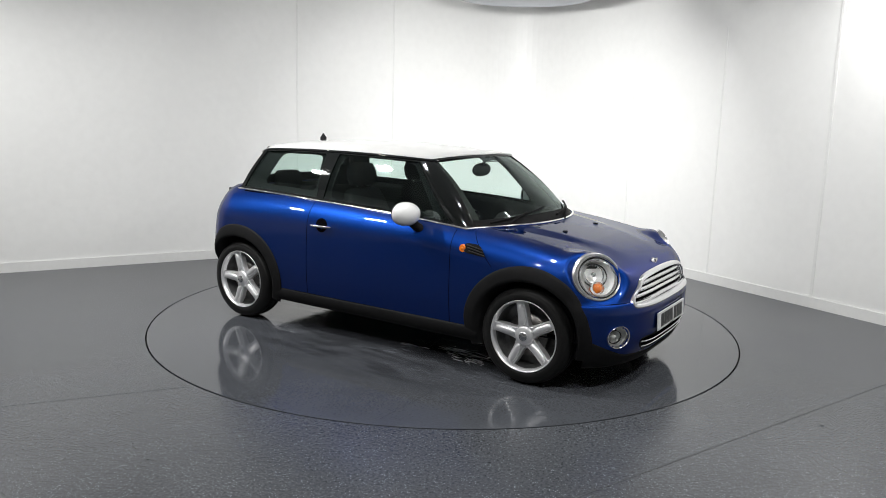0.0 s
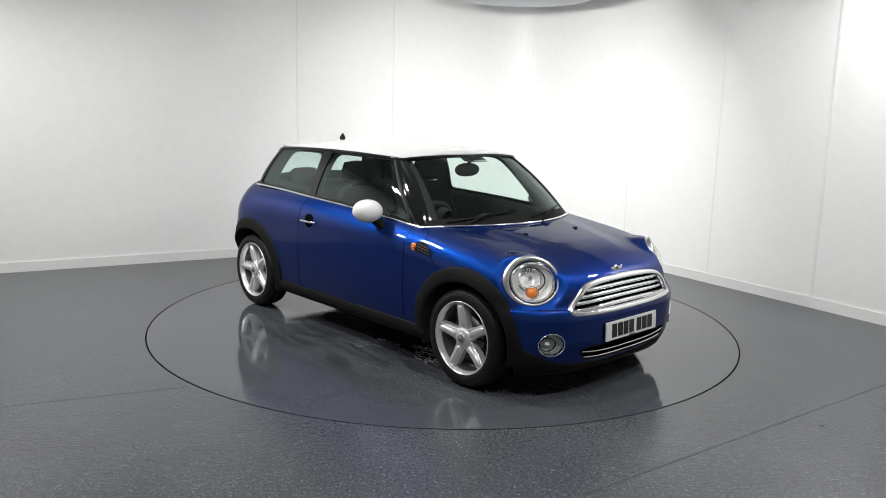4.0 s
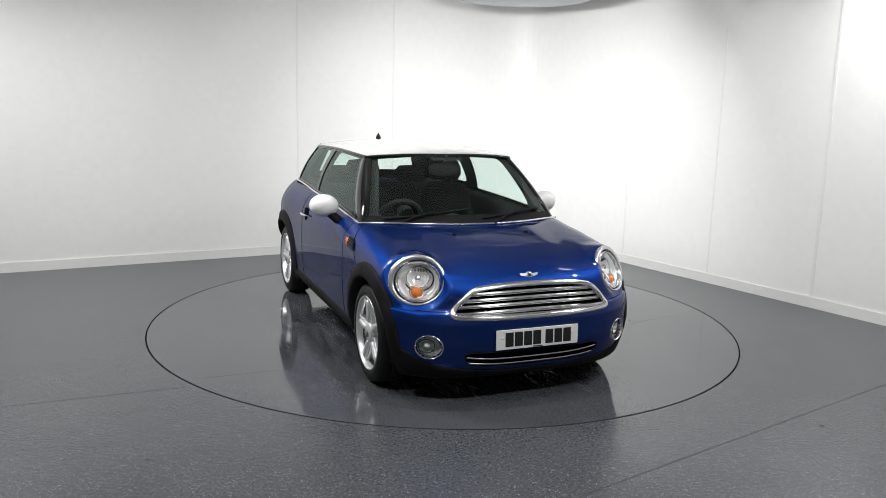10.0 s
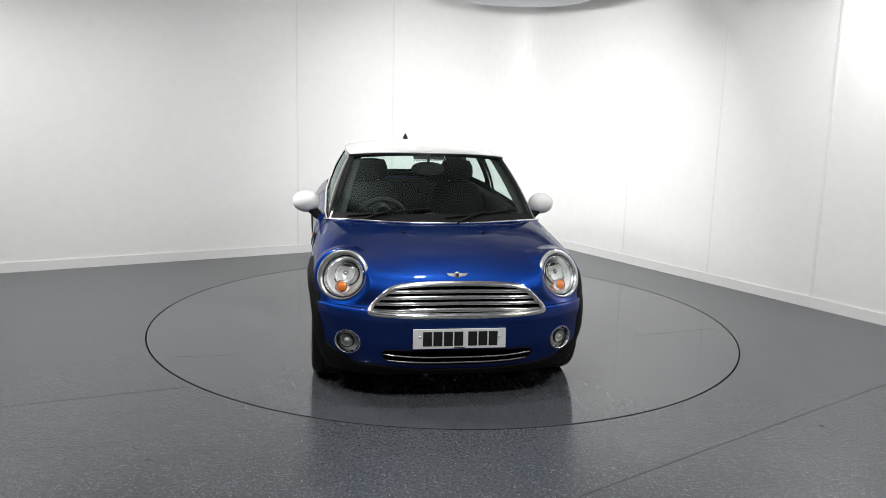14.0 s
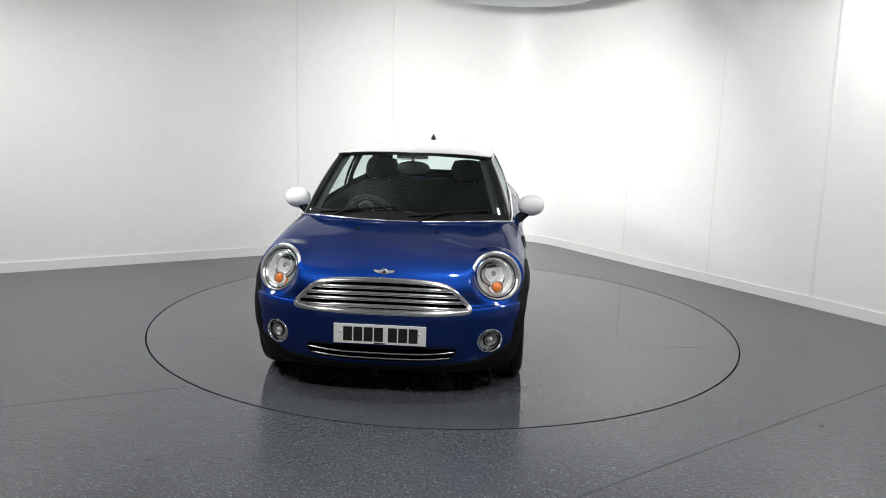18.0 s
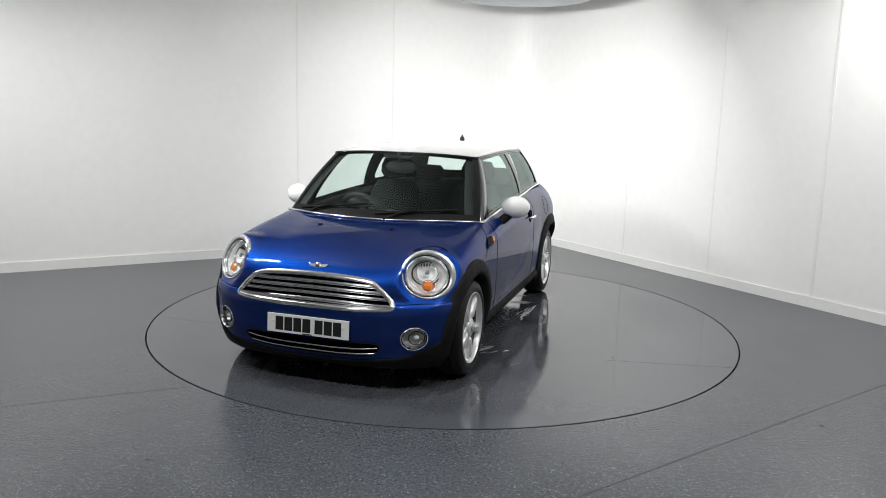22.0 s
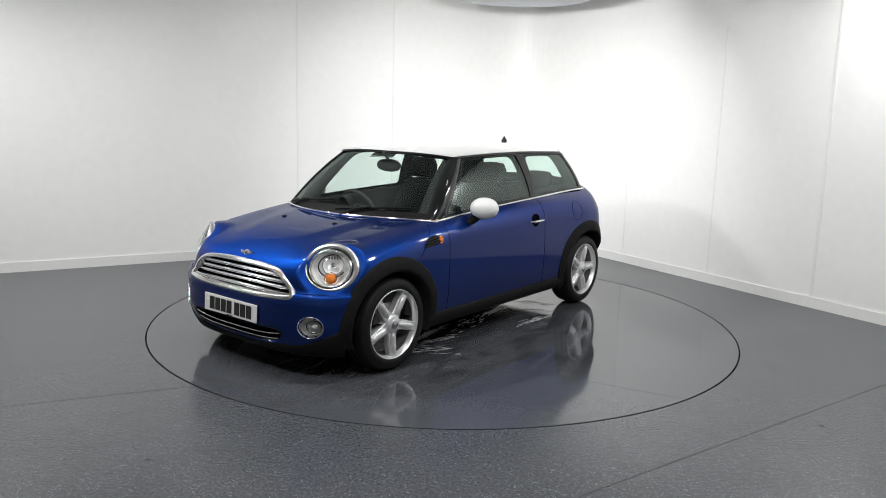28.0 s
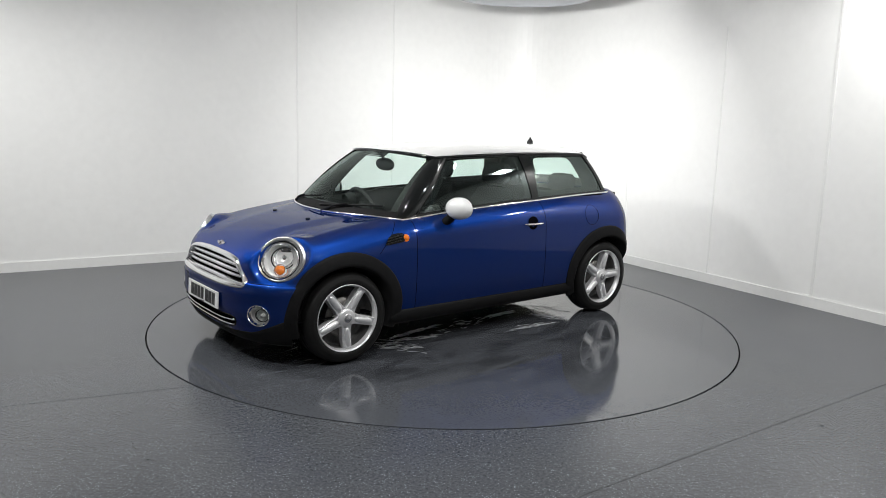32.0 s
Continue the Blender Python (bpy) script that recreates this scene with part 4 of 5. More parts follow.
def headlight(s):
    h = new("headlight")
    h.parent = car
    roll = Matrix.Rotation(LAMP_ROLL * s, 4, "Z")
    oval = roll.inverted() @ Matrix.Diagonal((LAMP_WIDE, LAMP_HIGH, 1, 1)) @ roll
    h.matrix_local = place(LIGHT_C, LN, LS, LU, s) @ oval

    def inside(out, up):
        """A place in the lamp, in metres outward and up from its middle."""
        return Matrix.Translation(oval.inverted() @ Vector((s * out, up, 0)))

    h["label"] = "round clear headlight in a chrome ring"
    # the surround is broader on its outer, upper side
    shift = np.array(inside(-0.011, -0.007).translation)
    a = np.linspace(0, 2 * np.pi, 72, endpoint=False)
    rows = [np.column_stack([r * np.cos(a), r * np.sin(a), np.full(72, z)]) + shift * w for r, z, w in ((0.146, -0.04, 0), (0.160, -0.012, 0), (0.163, 0.0, 0), (0.161, 0.007, 0), (0.157, 0.010, 0.1), (0.145, 0.011, 0.9), (0.139, 0.008, 1), (0.1365, 0.001, 1), (0.136, -0.02, 1))]
    grid_mesh("chrome_ring", np.array(rows), SURROUND, h, "satin chrome lamp surround", closed_v=True, flip=True)
    core = Matrix.Translation(shift) @ Matrix.Scale(0.955, 4)
    lathe("black_bezel", [(0.1425, -0.001), (0.138, -0.006), (0.134, -0.006)], GLOSS_BLACK, h, steps=48).matrix_local = core
    lathe("inner_ring", [(0.1355, -0.01), (0.1355, 0.002), (0.131, 0.006), (0.126, 0.004), (0.122, -0.012)], CHROME, h, steps=48).matrix_local = core
    lathe("bowl", [(0.1215, -0.010), (0.112, -0.04), (0.09, -0.060), (0.05, -0.07), (0.0, -0.072)], REFLECTOR, h, steps=26, smooth=False).matrix_local = core
    a = np.linspace(radians(60), radians(330), 40)
    tube("bowl_divider", np.column_stack([(0.004 + 0.086 * np.cos(a)) * s, 0.022 + 0.080 * np.sin(a), np.full(40, -0.030)]), 0.0045, GLOSS_BLACK, h, sides=6).matrix_local = core
    off = inside(0.003, 0.018)
    lathe("main_reflector", [(0.064, -0.022), (0.06, -0.042), (0.04, -0.062), (0.014, -0.07)], REFLECTOR, h, steps=18, smooth=False).matrix_local = off
    lathe("bulb_shield", [(0.0, -0.022), (0.015, -0.024), (0.017, -0.03), (0.017, -0.07)], CHROME, h, steps=20).matrix_local = off
    lathe("reflector_rim", [(0.067, -0.03), (0.067, -0.02), (0.063, -0.02), (0.062, -0.03)], CHROME, h, steps=40).matrix_local = off
    for k in range(-3, 4):
        block("reflector_fin", (k * 0.017 - 0.0014, 0.072, -0.05), (k * 0.017 + 0.0014, 0.096 - 0.002 * k * k, -0.02), DARK_METAL, h, bevel=0.0, m=core)
    low = inside(-0.016, -0.064)
    lathe("indicator", [(0.0, 0.005), (0.018, 0.002), (0.030, -0.005), (0.033, -0.02), (0.033, -0.05)], AMBER, h, "round amber indicator lamp", steps=28).matrix_local = low
    lathe("indicator_rim", [(0.041, -0.03), (0.041, -0.006), (0.038, -0.004), (0.0365, -0.012)], CHROME, h, steps=28).matrix_local = low
    lathe("lens", [(0.132, 0.006), (0.117, 0.018), (0.09, 0.028), (0.05, 0.035), (0.0, 0.038)], LENS, h, steps=48).matrix_local = core
    return h



def fog_light(s):
    f = new("fog_light")
    f.parent = car
    f.matrix_local = place(FOG_C, FOG_N, FOG_S, FOG_U, s) @ Matrix.Diagonal((1.057, 0.875, 1, 1))
    f["label"] = "small round fog light in a chrome ring"
    lathe("chrome_ring", [(0.077, -0.03), (0.077, 0.002), (0.0755, 0.006), (0.0725, 0.005), (0.0705, -0.002), (0.066, -0.02)], CHROME, f, steps=40)
    lathe("bowl", [(0.0705, -0.006), (0.060, -0.04), (0.045, -0.055), (0.0, -0.06)], FOG_BOWL, f, steps=32)
    lathe("lamp_glass", [(0.044, -0.024), (0.038, -0.012), (0.02, -0.006), (0, -0.004)], LENS, f, steps=24).matrix_local = pose(0.016 * s, 0, 0.006)
    lathe("bulb", [(0.0, -0.016), (0.012, -0.02), (0.016, -0.038)], BULB, f, steps=16).matrix_local = pose(0.016 * s, 0, 0.006)
    lathe("lamp_rim", [(0.046, -0.03), (0.046, -0.018), (0.042, -0.018), (0.042, -0.03)], DARK_METAL, f, steps=28).matrix_local = pose(0.016 * s, 0, 0.006)
    return f


for s in (1, -1):
    headlight(s)
    fog_light(s)


def band(name, line, inner, outer, lift, mat, parent, label=""):
    """A flat raised frame that follows a closed line on the nose; inner and outer: its widths to both sides."""
    p = np.asarray(line, float)
    tan = np.roll(p, -1, 0) - np.roll(p, 1, 0)
    nrm = np.stack([tan[:, 1], -tan[:, 0]], 1)
    nrm /= np.linalg.norm(nrm, axis=1)[:, None]
    centre = p.mean(0)
    if ((p - centre) * nrm).sum() < 0:
        nrm = -nrm
    rows = []
    for w, g in ((outer, -0.01), (outer - 0.002, lift * 0.7), (outer * 0.5, lift), (-inner * 0.5, lift), (-inner + 0.002, lift * 0.7), (-inner, -0.03)):
        q = p + nrm * w
        rows.append(on_front(q[:, 0], q[:, 1], grow=0.0) + (g, 0, 0))
    return grid_mesh(name, np.stack(rows, 1), mat, parent, label, closed_u=True, flip=False)


grille = new("grille")
grille.parent = car
grille["label"] = "chrome-framed front grille with chrome slats"
band("grille_frame", GRILLE_LINE, 0.018, 0.010, 0.014, CHROME, grille)


def recess(name, line, depth, parent):
    p = np.asarray(line, float)
    a = on_front(p[:, 0], p[:, 1])
    b = a - (depth, 0, 0)
    return grid_mesh(name, np.stack([a, b, b * (1, 0, 1)], 1), GAP, parent, closed_u=True)


recess("grille_backing", GRILLE_LINE, 0.05, grille)
for z in (0.535, 0.568, 0.601, 0.634):
    ys = np.linspace(-0.5, 0.5, 81)
    sel = ys[inside_line(GRILLE_LINE, ys, np.full(81, z))]
    ys = np.linspace(sel[0] + 0.004, sel[-1] - 0.004, 40)
    zz = z - 0.006 * (ys / 0.45) ** 2
    face = on_front(ys, zz) - (0.008, 0, 0)
    prof = [(-0.02, 0.010), (-0.004, 0.0115), (0.003, 0.008), (0.005, 0.0), (0.001, -0.009), (-0.006, -0.0115), (-0.02, -0.010)]
    pts = np.stack([face + (dx, 0, dz) for dx, dz in prof], 1)
    grid_mesh("slat", pts, CHROME, grille, flip=False)

low = new("lower_grille")
low.parent = car
low["label"] = "black lower air intake with thin chrome trims"
recess("intake_backing", LOW_LINE, 0.06, low)
band("intake_frame", LOW_LINE, 0.004, 0.004, 0.006, TRIM, low)
for z in (0.270, 0.236):
    ys = np.linspace(-0.42, 0.42, 81)
    sel = ys[inside_line(LOW_LINE, ys, np.full(81, max(z, 0.252)))]
    ys = np.linspace(sel[0] - 0.006, sel[-1] + 0.006, 40)
    zz = z + 0.022 * (np.abs(ys) / 0.42) ** 3
    tube("intake_trim", on_front(ys, zz) + (0.001, 0, 0), 0.0055, CHROME, low, sides=6)

plate = new("number_plate")
plate.parent = car
plate.matrix_local = Matrix.Translation((1.872, 0, 0.386)) @ pose(0, 0, 0, 0, -3, 0)
plate["label"] = "white front number plate with black bars"
block("plate_panel", (-0.006, -0.26, -0.0555), (0.002, 0.26, 0.0555), PLATE, plate, bevel=0.002)
block("plate_bracket", (-0.06, -0.2, -0.045), (-0.0065, 0.2, 0.045), TRIM, plate)
y = -0.205
for k, wide in enumerate((0.05, 0.05, 0.05, 0.05, 0.0, 0.05, 0.05, 0.05)):
    if wide:
        block("plate_bar", (0.0022, y, -0.04), (0.0034, y + wide, 0.04), INK, plate, bevel=0.0)
    y += 0.058 if wide else 0.02
block("plate_bar", (0.0022, -0.03, -0.053), (0.0034, 0.03, -0.047), INK, plate, bevel=0.0)
for s in (1, -1):
    lathe("plate_screw", [(0, 0.004), (0.006, 0.003), (0.007, 0.0)], PLATE, plate, steps=12).matrix_local = Matrix.Translation((0.002, 0.222 * s, 0.012)) @ pose(0, 0, 0, 0, 90, 0)

badge = new("bonnet_badge")
badge.parent = car
badge["label"] = "small winged chrome badge"
bp = project((1.2, 0, 0.60), (1, 0, 0.2124))
badge.matrix_local = Matrix.Translation([float(k) for k in bp]) @ pose(0, 0, 0, 0, 60, 0)
lathe("badge_disc", [(0, 0.007), (0.018, 0.006), (0.022, 0.003), (0.022, -0.01)], SATIN, badge, steps=28)
lathe("badge_centre", [(0, 0.0085), (0.010, 0.0078), (0.011, 0.006)], INK, badge, steps=24)
for s in (1, -1):
    bm = bmesh.new()
    vs = [bm.verts.new((x, y * s, z)) for z in (-0.006, 0.004) for x, y in ((-0.010, 0.018), (-0.013, 0.062), (-0.004, 0.058), (0.004, 0.048), (0.010, 0.020))]
    bm.faces.new(vs[:5]), bm.faces.new(vs[5:])
    for i in range(5):
        bm.faces.new((vs[i], vs[(i + 1) % 5], vs[5 + (i + 1) % 5], vs[5 + i]))
    bmesh.ops.recalc_face_normals(bm, faces=bm.faces)
    part("badge_wing", bm, SATIN, badge, bevel=0.001)

# panel gaps
for s in (1, -1):
    zs = np.linspace(0.30, 0.952, 30)
    tube("panel_gap", on_side(np.full(30, DOOR_X[0]) + 0.02 * (zs - 0.6), zs, 0.0, s), 0.0021, GAP, car, "dark door gap", sides=6)
    zs = np.linspace(0.30, 0.888, 30)
    tube("panel_gap", on_side(np.full(30, DOOR_X[1]), zs, 0.0, s), 0.0021, GAP, car, "dark door gap", sides=6)
    k = np.linspace(0, 1, 24)
    tube("panel_gap", on_side(0.825 + 0.175 * k, 0.888 - 0.188 * k, 0.0, s), 0.0021, GAP, car, "dark bonnet gap", sides=6)
    ang = np.radians(np.linspace(36, 66, 30))
    way = np.stack([np.sin(ang), np.cos(ang), 0 * ang], -1)
    line = project(np.stack([np.full(30, 1.2), np.zeros(30), np.full(30, SPLIT_Z + 0.001)], -1), way)
    tube("panel_gap", line * (1, s, 1), 0.0022, GAP, car, "dark gap between bonnet and bumper", sides=6)
    k = np.linspace(0, 1, 20)
    tube("panel_gap", on_front(0.75 - 0.33 * k, 0.487 - 0.026 * k, 0.0008) * (1, s, 1), 0.0013, GAP, car, "fine gap in the bumper", sides=6)

# side vents with the amber repeater
for s in (1, -1):
    vent = new("side_vent")
    vent.parent = car
    vent["label"] = "black side vent with amber repeater"
    poly = rounded([(0.80, 0.822), (0.86, 0.823), (0.905, 0.818), (0.94, 0.782), (0.962, 0.752), (0.94, 0.751), (0.86, 0.76), (0.80, 0.766)], 2)
    face = on_side(poly[:, 0], poly[:, 1], 0.006, s)
    verts = list(face) + [face.mean(0)]
    n = len(face)
    mesh_object("vent_panel", verts, [(i, (i + 1) % n, n) for i in range(n)], TRIM, vent, smooth=False)
    for off in (0.0, 0.016, 0.032):
        k = np.linspace(0, 1, 10)
        tube("vent_fin", on_side(0.818 + 0.115 * k + off * 0.6, 0.812 - 0.020 * k - off * 1.05, 0.008, s), 0.004, DARK_METAL, vent, sides=6)
    c = on_side(0.789, 0.786, 0.0, s)
    lathe("repeater", [(0, 0.009), (0.010, 0.0085), (0.011, 0.0065), (0.017, 0.006), (0.018, 0.0075), (0.022, 0.006), (0.025, 0.002), (0.026, -0.01)], AMBER, vent, "round amber side repeater", steps=24).matrix_local = Matrix.Translation([float(q) for q in c]) @ pose(0, 0, 0, -90 * s, 0, 0)

# door handles
for s in (1, -1):
    handle = new("door_handle")
    handle.parent = car
    handle["label"] = "chrome door handle over a scoop blackened for its shade"
    c = on_side(-0.383, 0.81, 0.0, s)
    handle.location = [float(q) for q in c]
    # scoop in gap black: the shade of its painted hollow, put into the colour
    lathe("scoop", [(0, 0.0015), (0.02, 0.0018), (0.038, 0.0032), (0.046, 0.005), (0.049, 0.0045), (0.051, -0.006)], GAP, handle, steps=32).matrix_local = pose(0, 0, 0, -90 * s, 0, 0)
    k = np.linspace(-1, 1, 15)
    line = np.column_stack([0.10 * k, s * (0.028 - 0.018 * k ** 4), -0.004 + 0.0 * k])
    tube("grip", line, 0.0145, CHROME, handle, sides=10, flat=0.7, taper=[0.35 + 0.65 * (1 - q ** 4) for q in k])

# door mirrors
for s in (1, -1):
    mirror = new("door_mirror")
    mirror.parent = car
    mirror["label"] = "white door mirror on a black arm"
    mirror.location = (0.385, 0.860 * s, 0.968)
    a = np.linspace(0, 2 * np.pi, 32, endpoint=False)
    rows = []
    for tt in np.sin(np.linspace(-0.65, math.pi / 2, 19)):
        r = (1 - abs(tt) ** 2.3) ** 0.5
        x = 0.078 * tt + 0.0
        rows.append(np.column_stack([x + 0.014 * np.cos(a) * r * s * -1, 0.097 * r * np.cos(a) * (1 + 0.0 * a), 0.077 * r * np.sin(a)]))
    grid_mesh("mirror_cap", np.array(rows)[2:], WHITE, mirror, "glossy white mirror cap", closed_v=True, flip=True)
    grid_mesh("mirror_shell", np.array(rows)[:3], TRIM, mirror, closed_v=True, flip=True)
    lathe("mirror_glass", [(0, 0), (0.083, 0.0)], CHROME, mirror, "mirror glass", steps=28).matrix_local = Matrix.Translation((-0.044, 0, 0)) @ pose(0, 0, 0, 0, -90, 0) @ Matrix.Diagonal((0.80, 1, 1, 1))
    arm = rounded([(0.02, -0.03 * s, -0.045), (0.03, -0.075 * s, -0.085), (0.06, -0.115 * s, -0.115), (0.07, -0.165 * s, -0.125)], 2, closed=False)
    tube("mirror_arm", arm, 0.038, TRIM, mirror, sides=12, flat=0.8)

# fuel flap on the left
fa = np.linspace(0, 2 * np.pi, 40, endpoint=False)
tube("fuel_flap_gap", on_side(-1.05 + 0.075 * np.cos(fa), 0.832 + 0.078 * np.sin(fa), 0.0003, 1), 0.0015, GAP, car, "round fuel flap gap", closed=True, sides=6)

# washer jets and wipers
for s in (1, -1):
    c = on_top(1.22, 0.25 * s)
    block("washer_jet", (-0.014, -0.011, -0.006), (0.014, 0.011, 0.008), TRIM, car, "small black washer jet", bevel=0.003, m=Matrix.Translation([float(q) for q in c]))


def wiper(u0, v0, u1, v1, arm_u, arm_v):
    w = new("wiper")
    w.parent = car
    w["label"] = "black windscreen wiper"
    k = np.linspace(0, 1, 20)
    blade = screen_point(u0 + (u1 - u0) * k, v0 + (v1 - v0) * k, 0.016)
    tube("blade", blade, 0.007, TRIM, w, sides=6)
    foot = screen_point(arm_u, arm_v, 0.012)
    mid = blade[10] + np.array([0.008, 0, 0.012])
    tube("arm", np.array([foot, foot * 0.5 + mid * 0.5 + np.array([0.006, 0, 0.012]), mid]), 0.009, TRIM, w, sides=6, taper=[1.3, 1.0, 0.7])


wiper(-0.83, 0.045, -0.06, 0.15, -0.72, -0.02)
wiper(0.06, 0.04, 0.82, 0.14, 0.16, -0.02)
cowl = [screen_point(np.linspace(-0.97, 0.97, 40), v, g) for v, g in ((0.10, 0.003), (0.03, 0.010), (-0.01, 0.006))]
grid_mesh("scuttle_panel", np.stack(cowl, 1), TRIM, car, "black plastic scuttle panel", flip=False)

# ---------------------------------------------------------------- cabin
def cushion(name, rows, mat, parent, label="", steps=28, power=3.5):
    """A padded body from rows of (x, y, z, half width y, half depth) stacked along z."""
    a = np.linspace(0, 2 * np.pi, steps, endpoint=False)
    ca = np.sign(np.cos(a)) * np.abs(np.cos(a)) ** (2 / power)
    sa = np.sign(np.sin(a)) * np.abs(np.sin(a)) ** (2 / power)
    pts = np.array([np.column_stack([x + d * ca, y + w * sa, np.full(steps, z)]) for x, y, z, w, d in rows])
    ob = grid_mesh(name, pts, mat, parent, label, closed_v=True, flip=True)
    return ob


def front_seat(y):
    seat = new("front_seat")
    seat.parent = car
    seat["label"] = "dark cloth front seat with headrest"
    cushion("seat_base", [(0.05, y, 0.30, 0.02, 0.02), (0.05, y, 0.30, 0.24, 0.26), (0.05, y, 0.42, 0.25, 0.27), (0.05, y, 0.475, 0.235, 0.25), (0.05, y, 0.48, 0.02, 0.02)], FABRIC, seat)
    back = [(-0.20, 0.44, 0.22, 0.09), (-0.23, 0.60, 0.245, 0.10), (-0.27, 0.80, 0.24, 0.085), (-0.31, 0.95, 0.21, 0.07), (-0.33, 1.03, 0.17, 0.055), (-0.335, 1.05, 0.10, 0.03)]
    cushion("backrest", [(x, y, z, w, d) for x, z, w, d in back], FABRIC, seat)
    head = [(-0.335, 1.065, 0.02, 0.02), (-0.335, 1.068, 0.11, 0.045), (-0.335, 1.11, 0.135, 0.06), (-0.345, 1.17, 0.135, 0.06), (-0.35, 1.225, 0.11, 0.045), (-0.35, 1.235, 0.02, 0.02)]
    cushion("headrest", [(x, y, z, w, d) for x, z, w, d in head], FABRIC, seat)
    for s in (1, -1):
        tube("headrest_post", [(-0.333, y + 0.06 * s, 1.02), (-0.335, y + 0.06 * s, 1.1)], 0.006, CHROME, seat, sides=8)
    return seat


for y in (0.355, -0.355):
    front_seat(y).location = (-0.06, 0, 0)
bench = new("rear_bench")
bench.parent = car
bench["label"] = "dark cloth rear seat bench"
cushion("seat_base", [(-0.82, 0, 0.38, 0.02, 0.02), (-0.82, 0, 0.38, 0.60, 0.25), (-0.82, 0, 0.50, 0.60, 0.25), (-0.82, 0, 0.53, 0.02, 0.02)], FABRIC, bench, power=6)
cushion("backrest", [(-1.08, 0, 0.45, 0.60, 0.08), (-1.13, 0, 0.75, 0.60, 0.075), (-1.17, 0, 0.96, 0.58, 0.055), (-1.17, 0, 0.99, 0.02, 0.02)], FABRIC, bench, power=6)
for y in (0.33, -0.33):
    cushion("headrest", [(-1.18, y, 0.98, 0.10, 0.04), (-1.18, y, 1.02, 0.135, 0.05), (-1.19, y, 1.09, 0.135, 0.05), (-1.195, y, 1.125, 0.10, 0.035), (-1.195, y, 1.13, 0.02, 0.01)], FABRIC, bench)

dash = new("dashboard")
dash.parent = car
dash["label"] = "black plastic dashboard"
ys = np.linspace(-0.66, 0.66, 40)
prof = [(0.93, 0.50), (0.90, 0.885), (0.80, 0.905), (0.68, 0.900), (0.60, 0.875), (0.57, 0.83), (0.60, 0.70), (0.66, 0.55)]
grid_mesh("dash_top", np.array([[(x - 0.10 * abs(y) ** 2 * (x > 0.7), y, z) for x, z in prof] for y in ys]), DASH, dash, flip=False)
lathe("centre_dial", [(0.0, 0.0), (0.085, 0.0), (0.095, 0.012), (0.105, 0.012), (0.11, 0.0), (0.11, -0.05)], DASH, dash, "round central dial", steps=36).matrix_local = Matrix.Translation((0.585, 0, 0.815)) @ pose(0, 0, 0, 0, -75, 0)
lathe("rev_counter", [(0.0, 0.0), (0.045, 0.0), (0.052, 0.01), (0.055, 0.0), (0.052, -0.06)], DASH, dash, steps=28).matrix_local = Matrix.Translation((0.52, -0.325, 0.925)) @ pose(0, 0, 0, 0, -75, 0)

wheel_m = Matrix.Translation((0.40, -0.325, 0.845)) @ pose(0, 0, 0, 0, -64, 0)
steer = new("steering_wheel")
steer.parent = car
steer["label"] = "black leather steering wheel"
steer.matrix_local = wheel_m
an = np.linspace(0, 2 * np.pi, 40, endpoint=False)
tube("steering_rim", np.column_stack([0.172 * np.cos(an), 0.172 * np.sin(an), 0 * an]), 0.016, DASH, steer, closed=True, sides=10)
lathe("airbag_pad", [(0, 0.01), (0.05, 0.008), (0.065, -0.005), (0.05, -0.04)], DASH, steer, steps=28)
for k in (0, 90, 180):
    a = radians(k + 90)
    tube("steering_spoke", [(0.05 * math.cos(a), 0.05 * math.sin(a), -0.01), (0.172 * math.cos(a), 0.172 * math.sin(a), 0)], 0.014, DASH, steer, sides=8, flat=0.5)
tube("steering_column", [(0.42, -0.325, 0.83), (0.62, -0.325, 0.74)], 0.04, DASH, car, sides=12)

rear_mirror = new("rear_view_mirror")
rear_mirror.parent = car
rear_mirror["label"] = "black oval rear-view mirror on the windscreen"
rear_mirror.location = (0.425, 0.0, 1.215)
cushion("mirror_body", [(0, 0, 0.048 * math.sin(k), 0.120 * max(math.cos(k), 0.01) ** 0.8, 0.024 * max(math.cos(k), 0.01) ** 0.8) for k in np.linspace(-1.57, 1.57, 13)], DASH, rear_mirror, power=2.4)
tube("mirror_stalk", [(0, 0, 0.03), (0.055, 0, 0.10)], 0.011, DASH, rear_mirror)

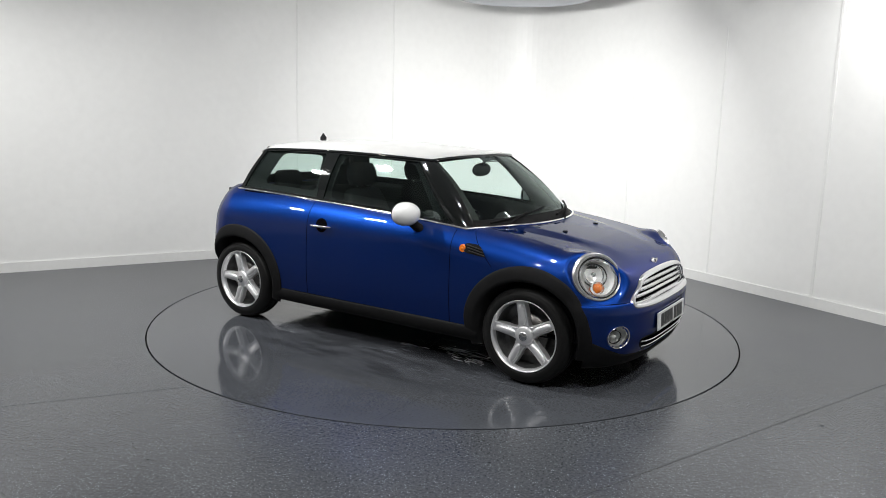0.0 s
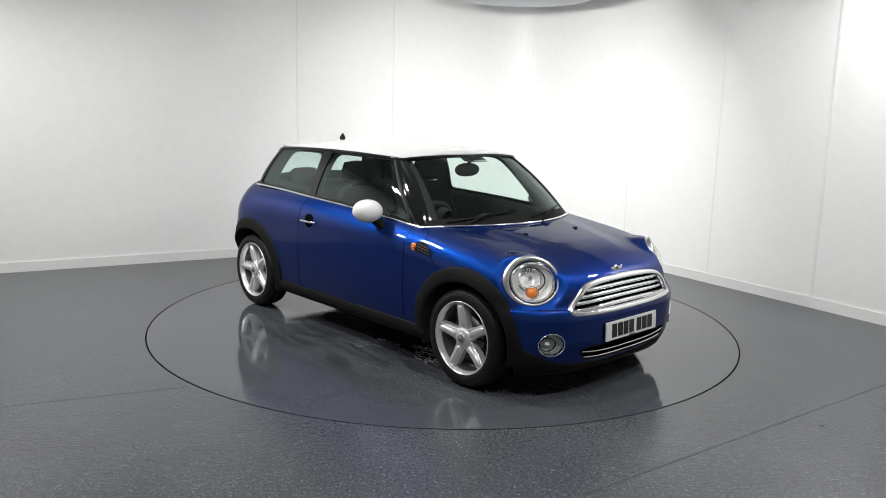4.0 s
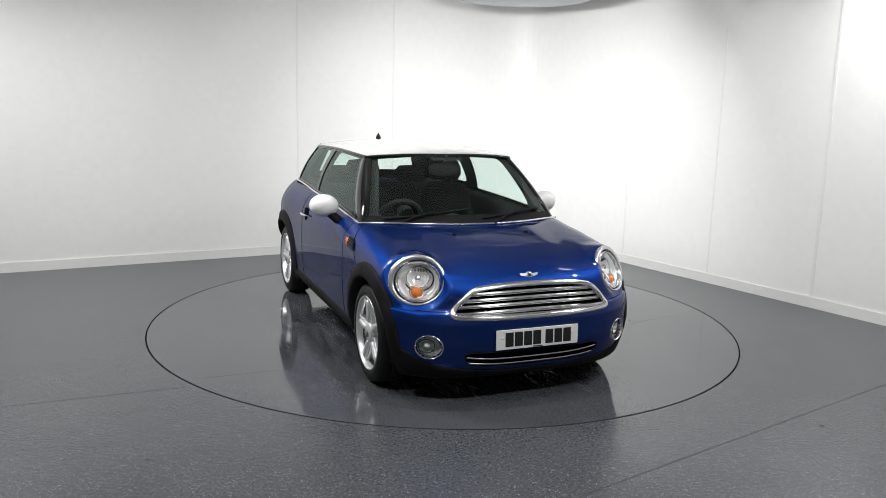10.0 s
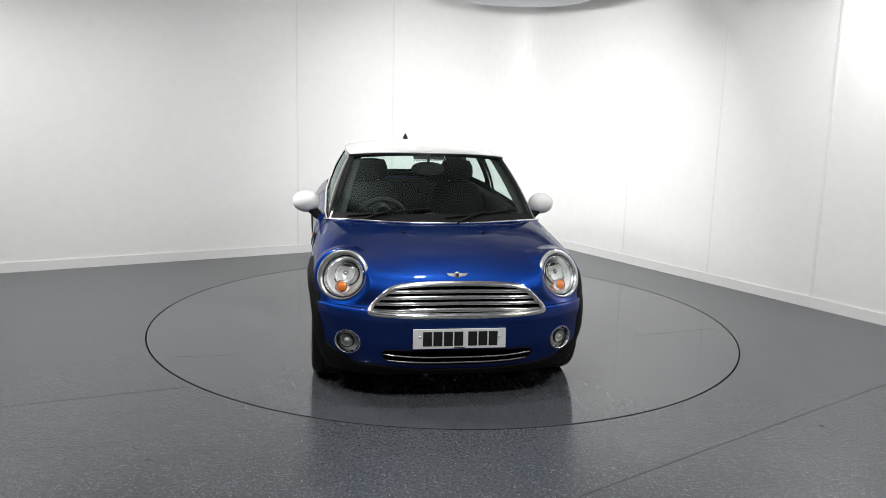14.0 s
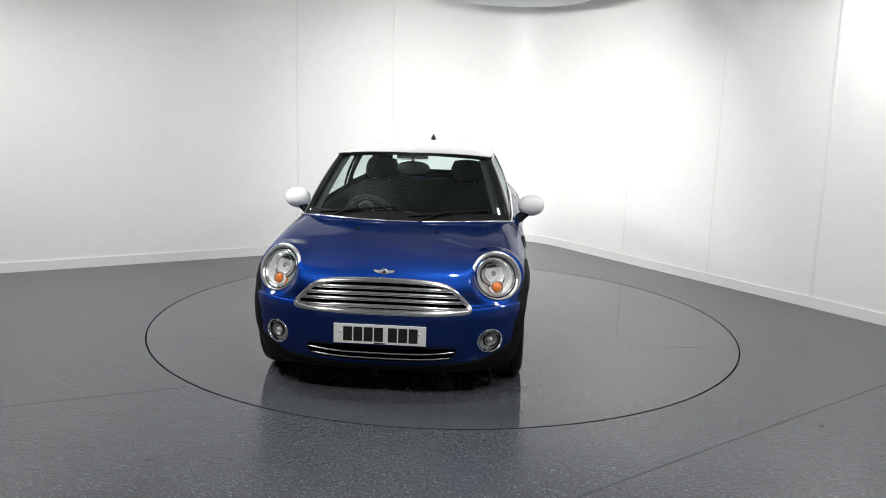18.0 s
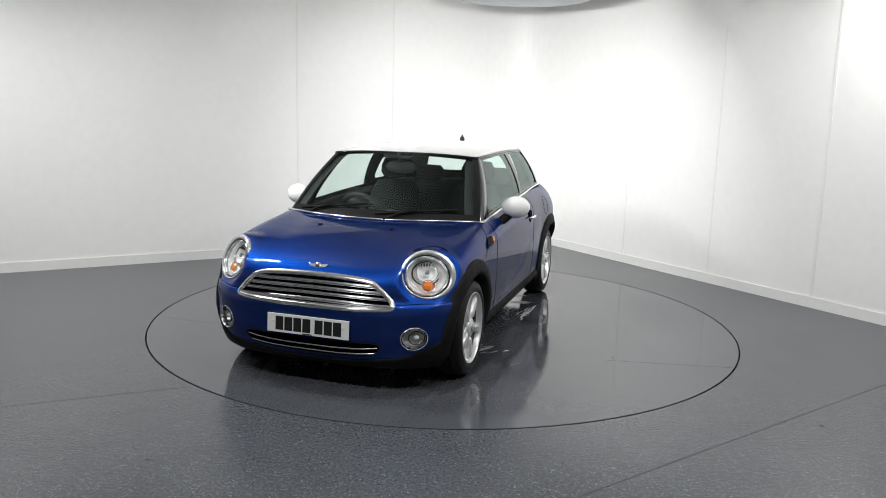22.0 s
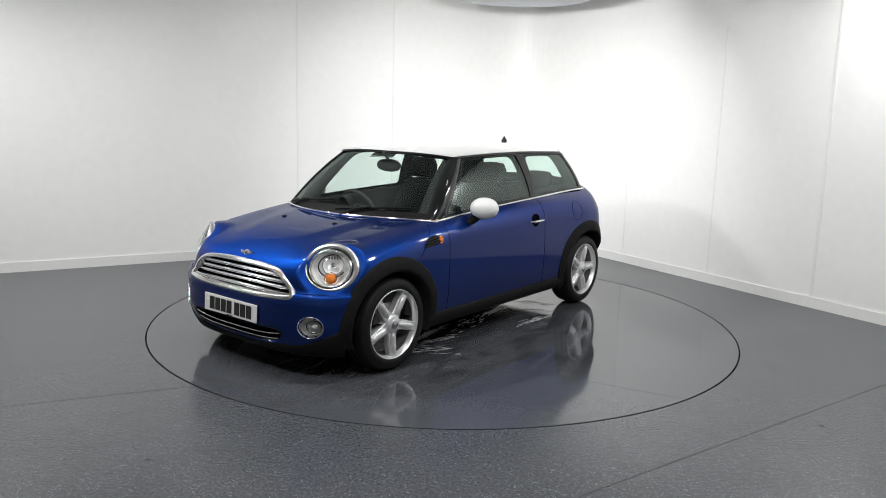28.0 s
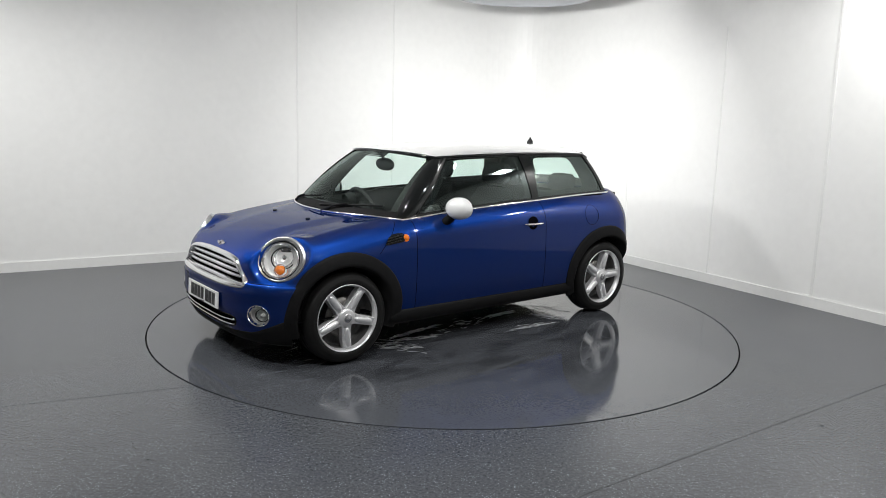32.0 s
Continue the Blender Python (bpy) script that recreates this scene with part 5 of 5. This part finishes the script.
patch = screen_point(np.linspace(-0.2, 0.2, 21)[:, None], np.linspace(0.87, 0.95, 5)[None, :], -0.007)
grid_mesh("screen_band", patch, GLOSS_BLACK, car, "black band of the windscreen behind the mirror", flip=False)
for k in range(-7, 8):
    c = screen_point(k * 0.027, 0.855, -0.006)
    block("screen_band_dot", (-0.003, -0.004, -0.003), (0.003, 0.004, 0.003), GLOSS_BLACK, car, bevel=0.001, m=Matrix.Translation([float(q) for q in c]))

for s in (1, -1):
    xs = np.linspace(-1.44, 0.72, 44)
    rows = [np.column_stack([xs, (np.clip(belt_half(xs), 0.5, 0.76) - 0.03 - dy) * s, BELT_Z(xs) - dz]) for dy, dz in ((-0.020, -0.004), (0.04, -0.004), (0.055, 0.04), (0.05, 0.5), (0.06, 0.66))]
    grid_mesh("door_card", np.stack(rows, 1), DASH, car, "dark inner door trim", flip=s > 0)
block("cabin_floor", (-1.45, -0.70, 0.235), (0.95, 0.70, 0.255), GAP, car)
block("bulkhead", (0.93, -0.66, 0.25), (0.95, 0.66, 0.86), GAP, car)
block("parcel_shelf", (-1.52, -0.60, 0.925), (-1.17, 0.60, 0.945), FABRIC, car, "dark parcel shelf", bevel=0.006)
block("tailgate_lining", (-1.60, -0.585, 0.55), (-1.555, 0.585, 0.975), DASH, car)
block("load_floor", (-1.55, -0.6, 0.55), (-1.2, 0.6, 0.60), FABRIC, car)
n = 24
lining = np.array([[(x, (roof_half(x) - 0.03) * k, roof_edge_z(x) - 0.008 + 0.045 * (1 - abs(k) ** 2.4)) for x in np.linspace(-1.2, 0.33, n)] for k in np.linspace(-1, 1, 20)])
grid_mesh("headlining", lining, LINING, car, "light grey roof lining", flip=True)


# ---------------------------------------------------------------- what moves
def motions():
    rows_car, rows_table = [], []
    for k in range(17):
        t = 2.0 * k
        turn = pose(0, 0, 0, 0, 0, -33.36 - 3.3787 * t)
        rows_car.append((t, turn @ pose(0.0137, -0.214, 0)))
        rows_table.append((t, turn))
    walk(car, rows_car)
    walk(turntable, rows_table)


motions()
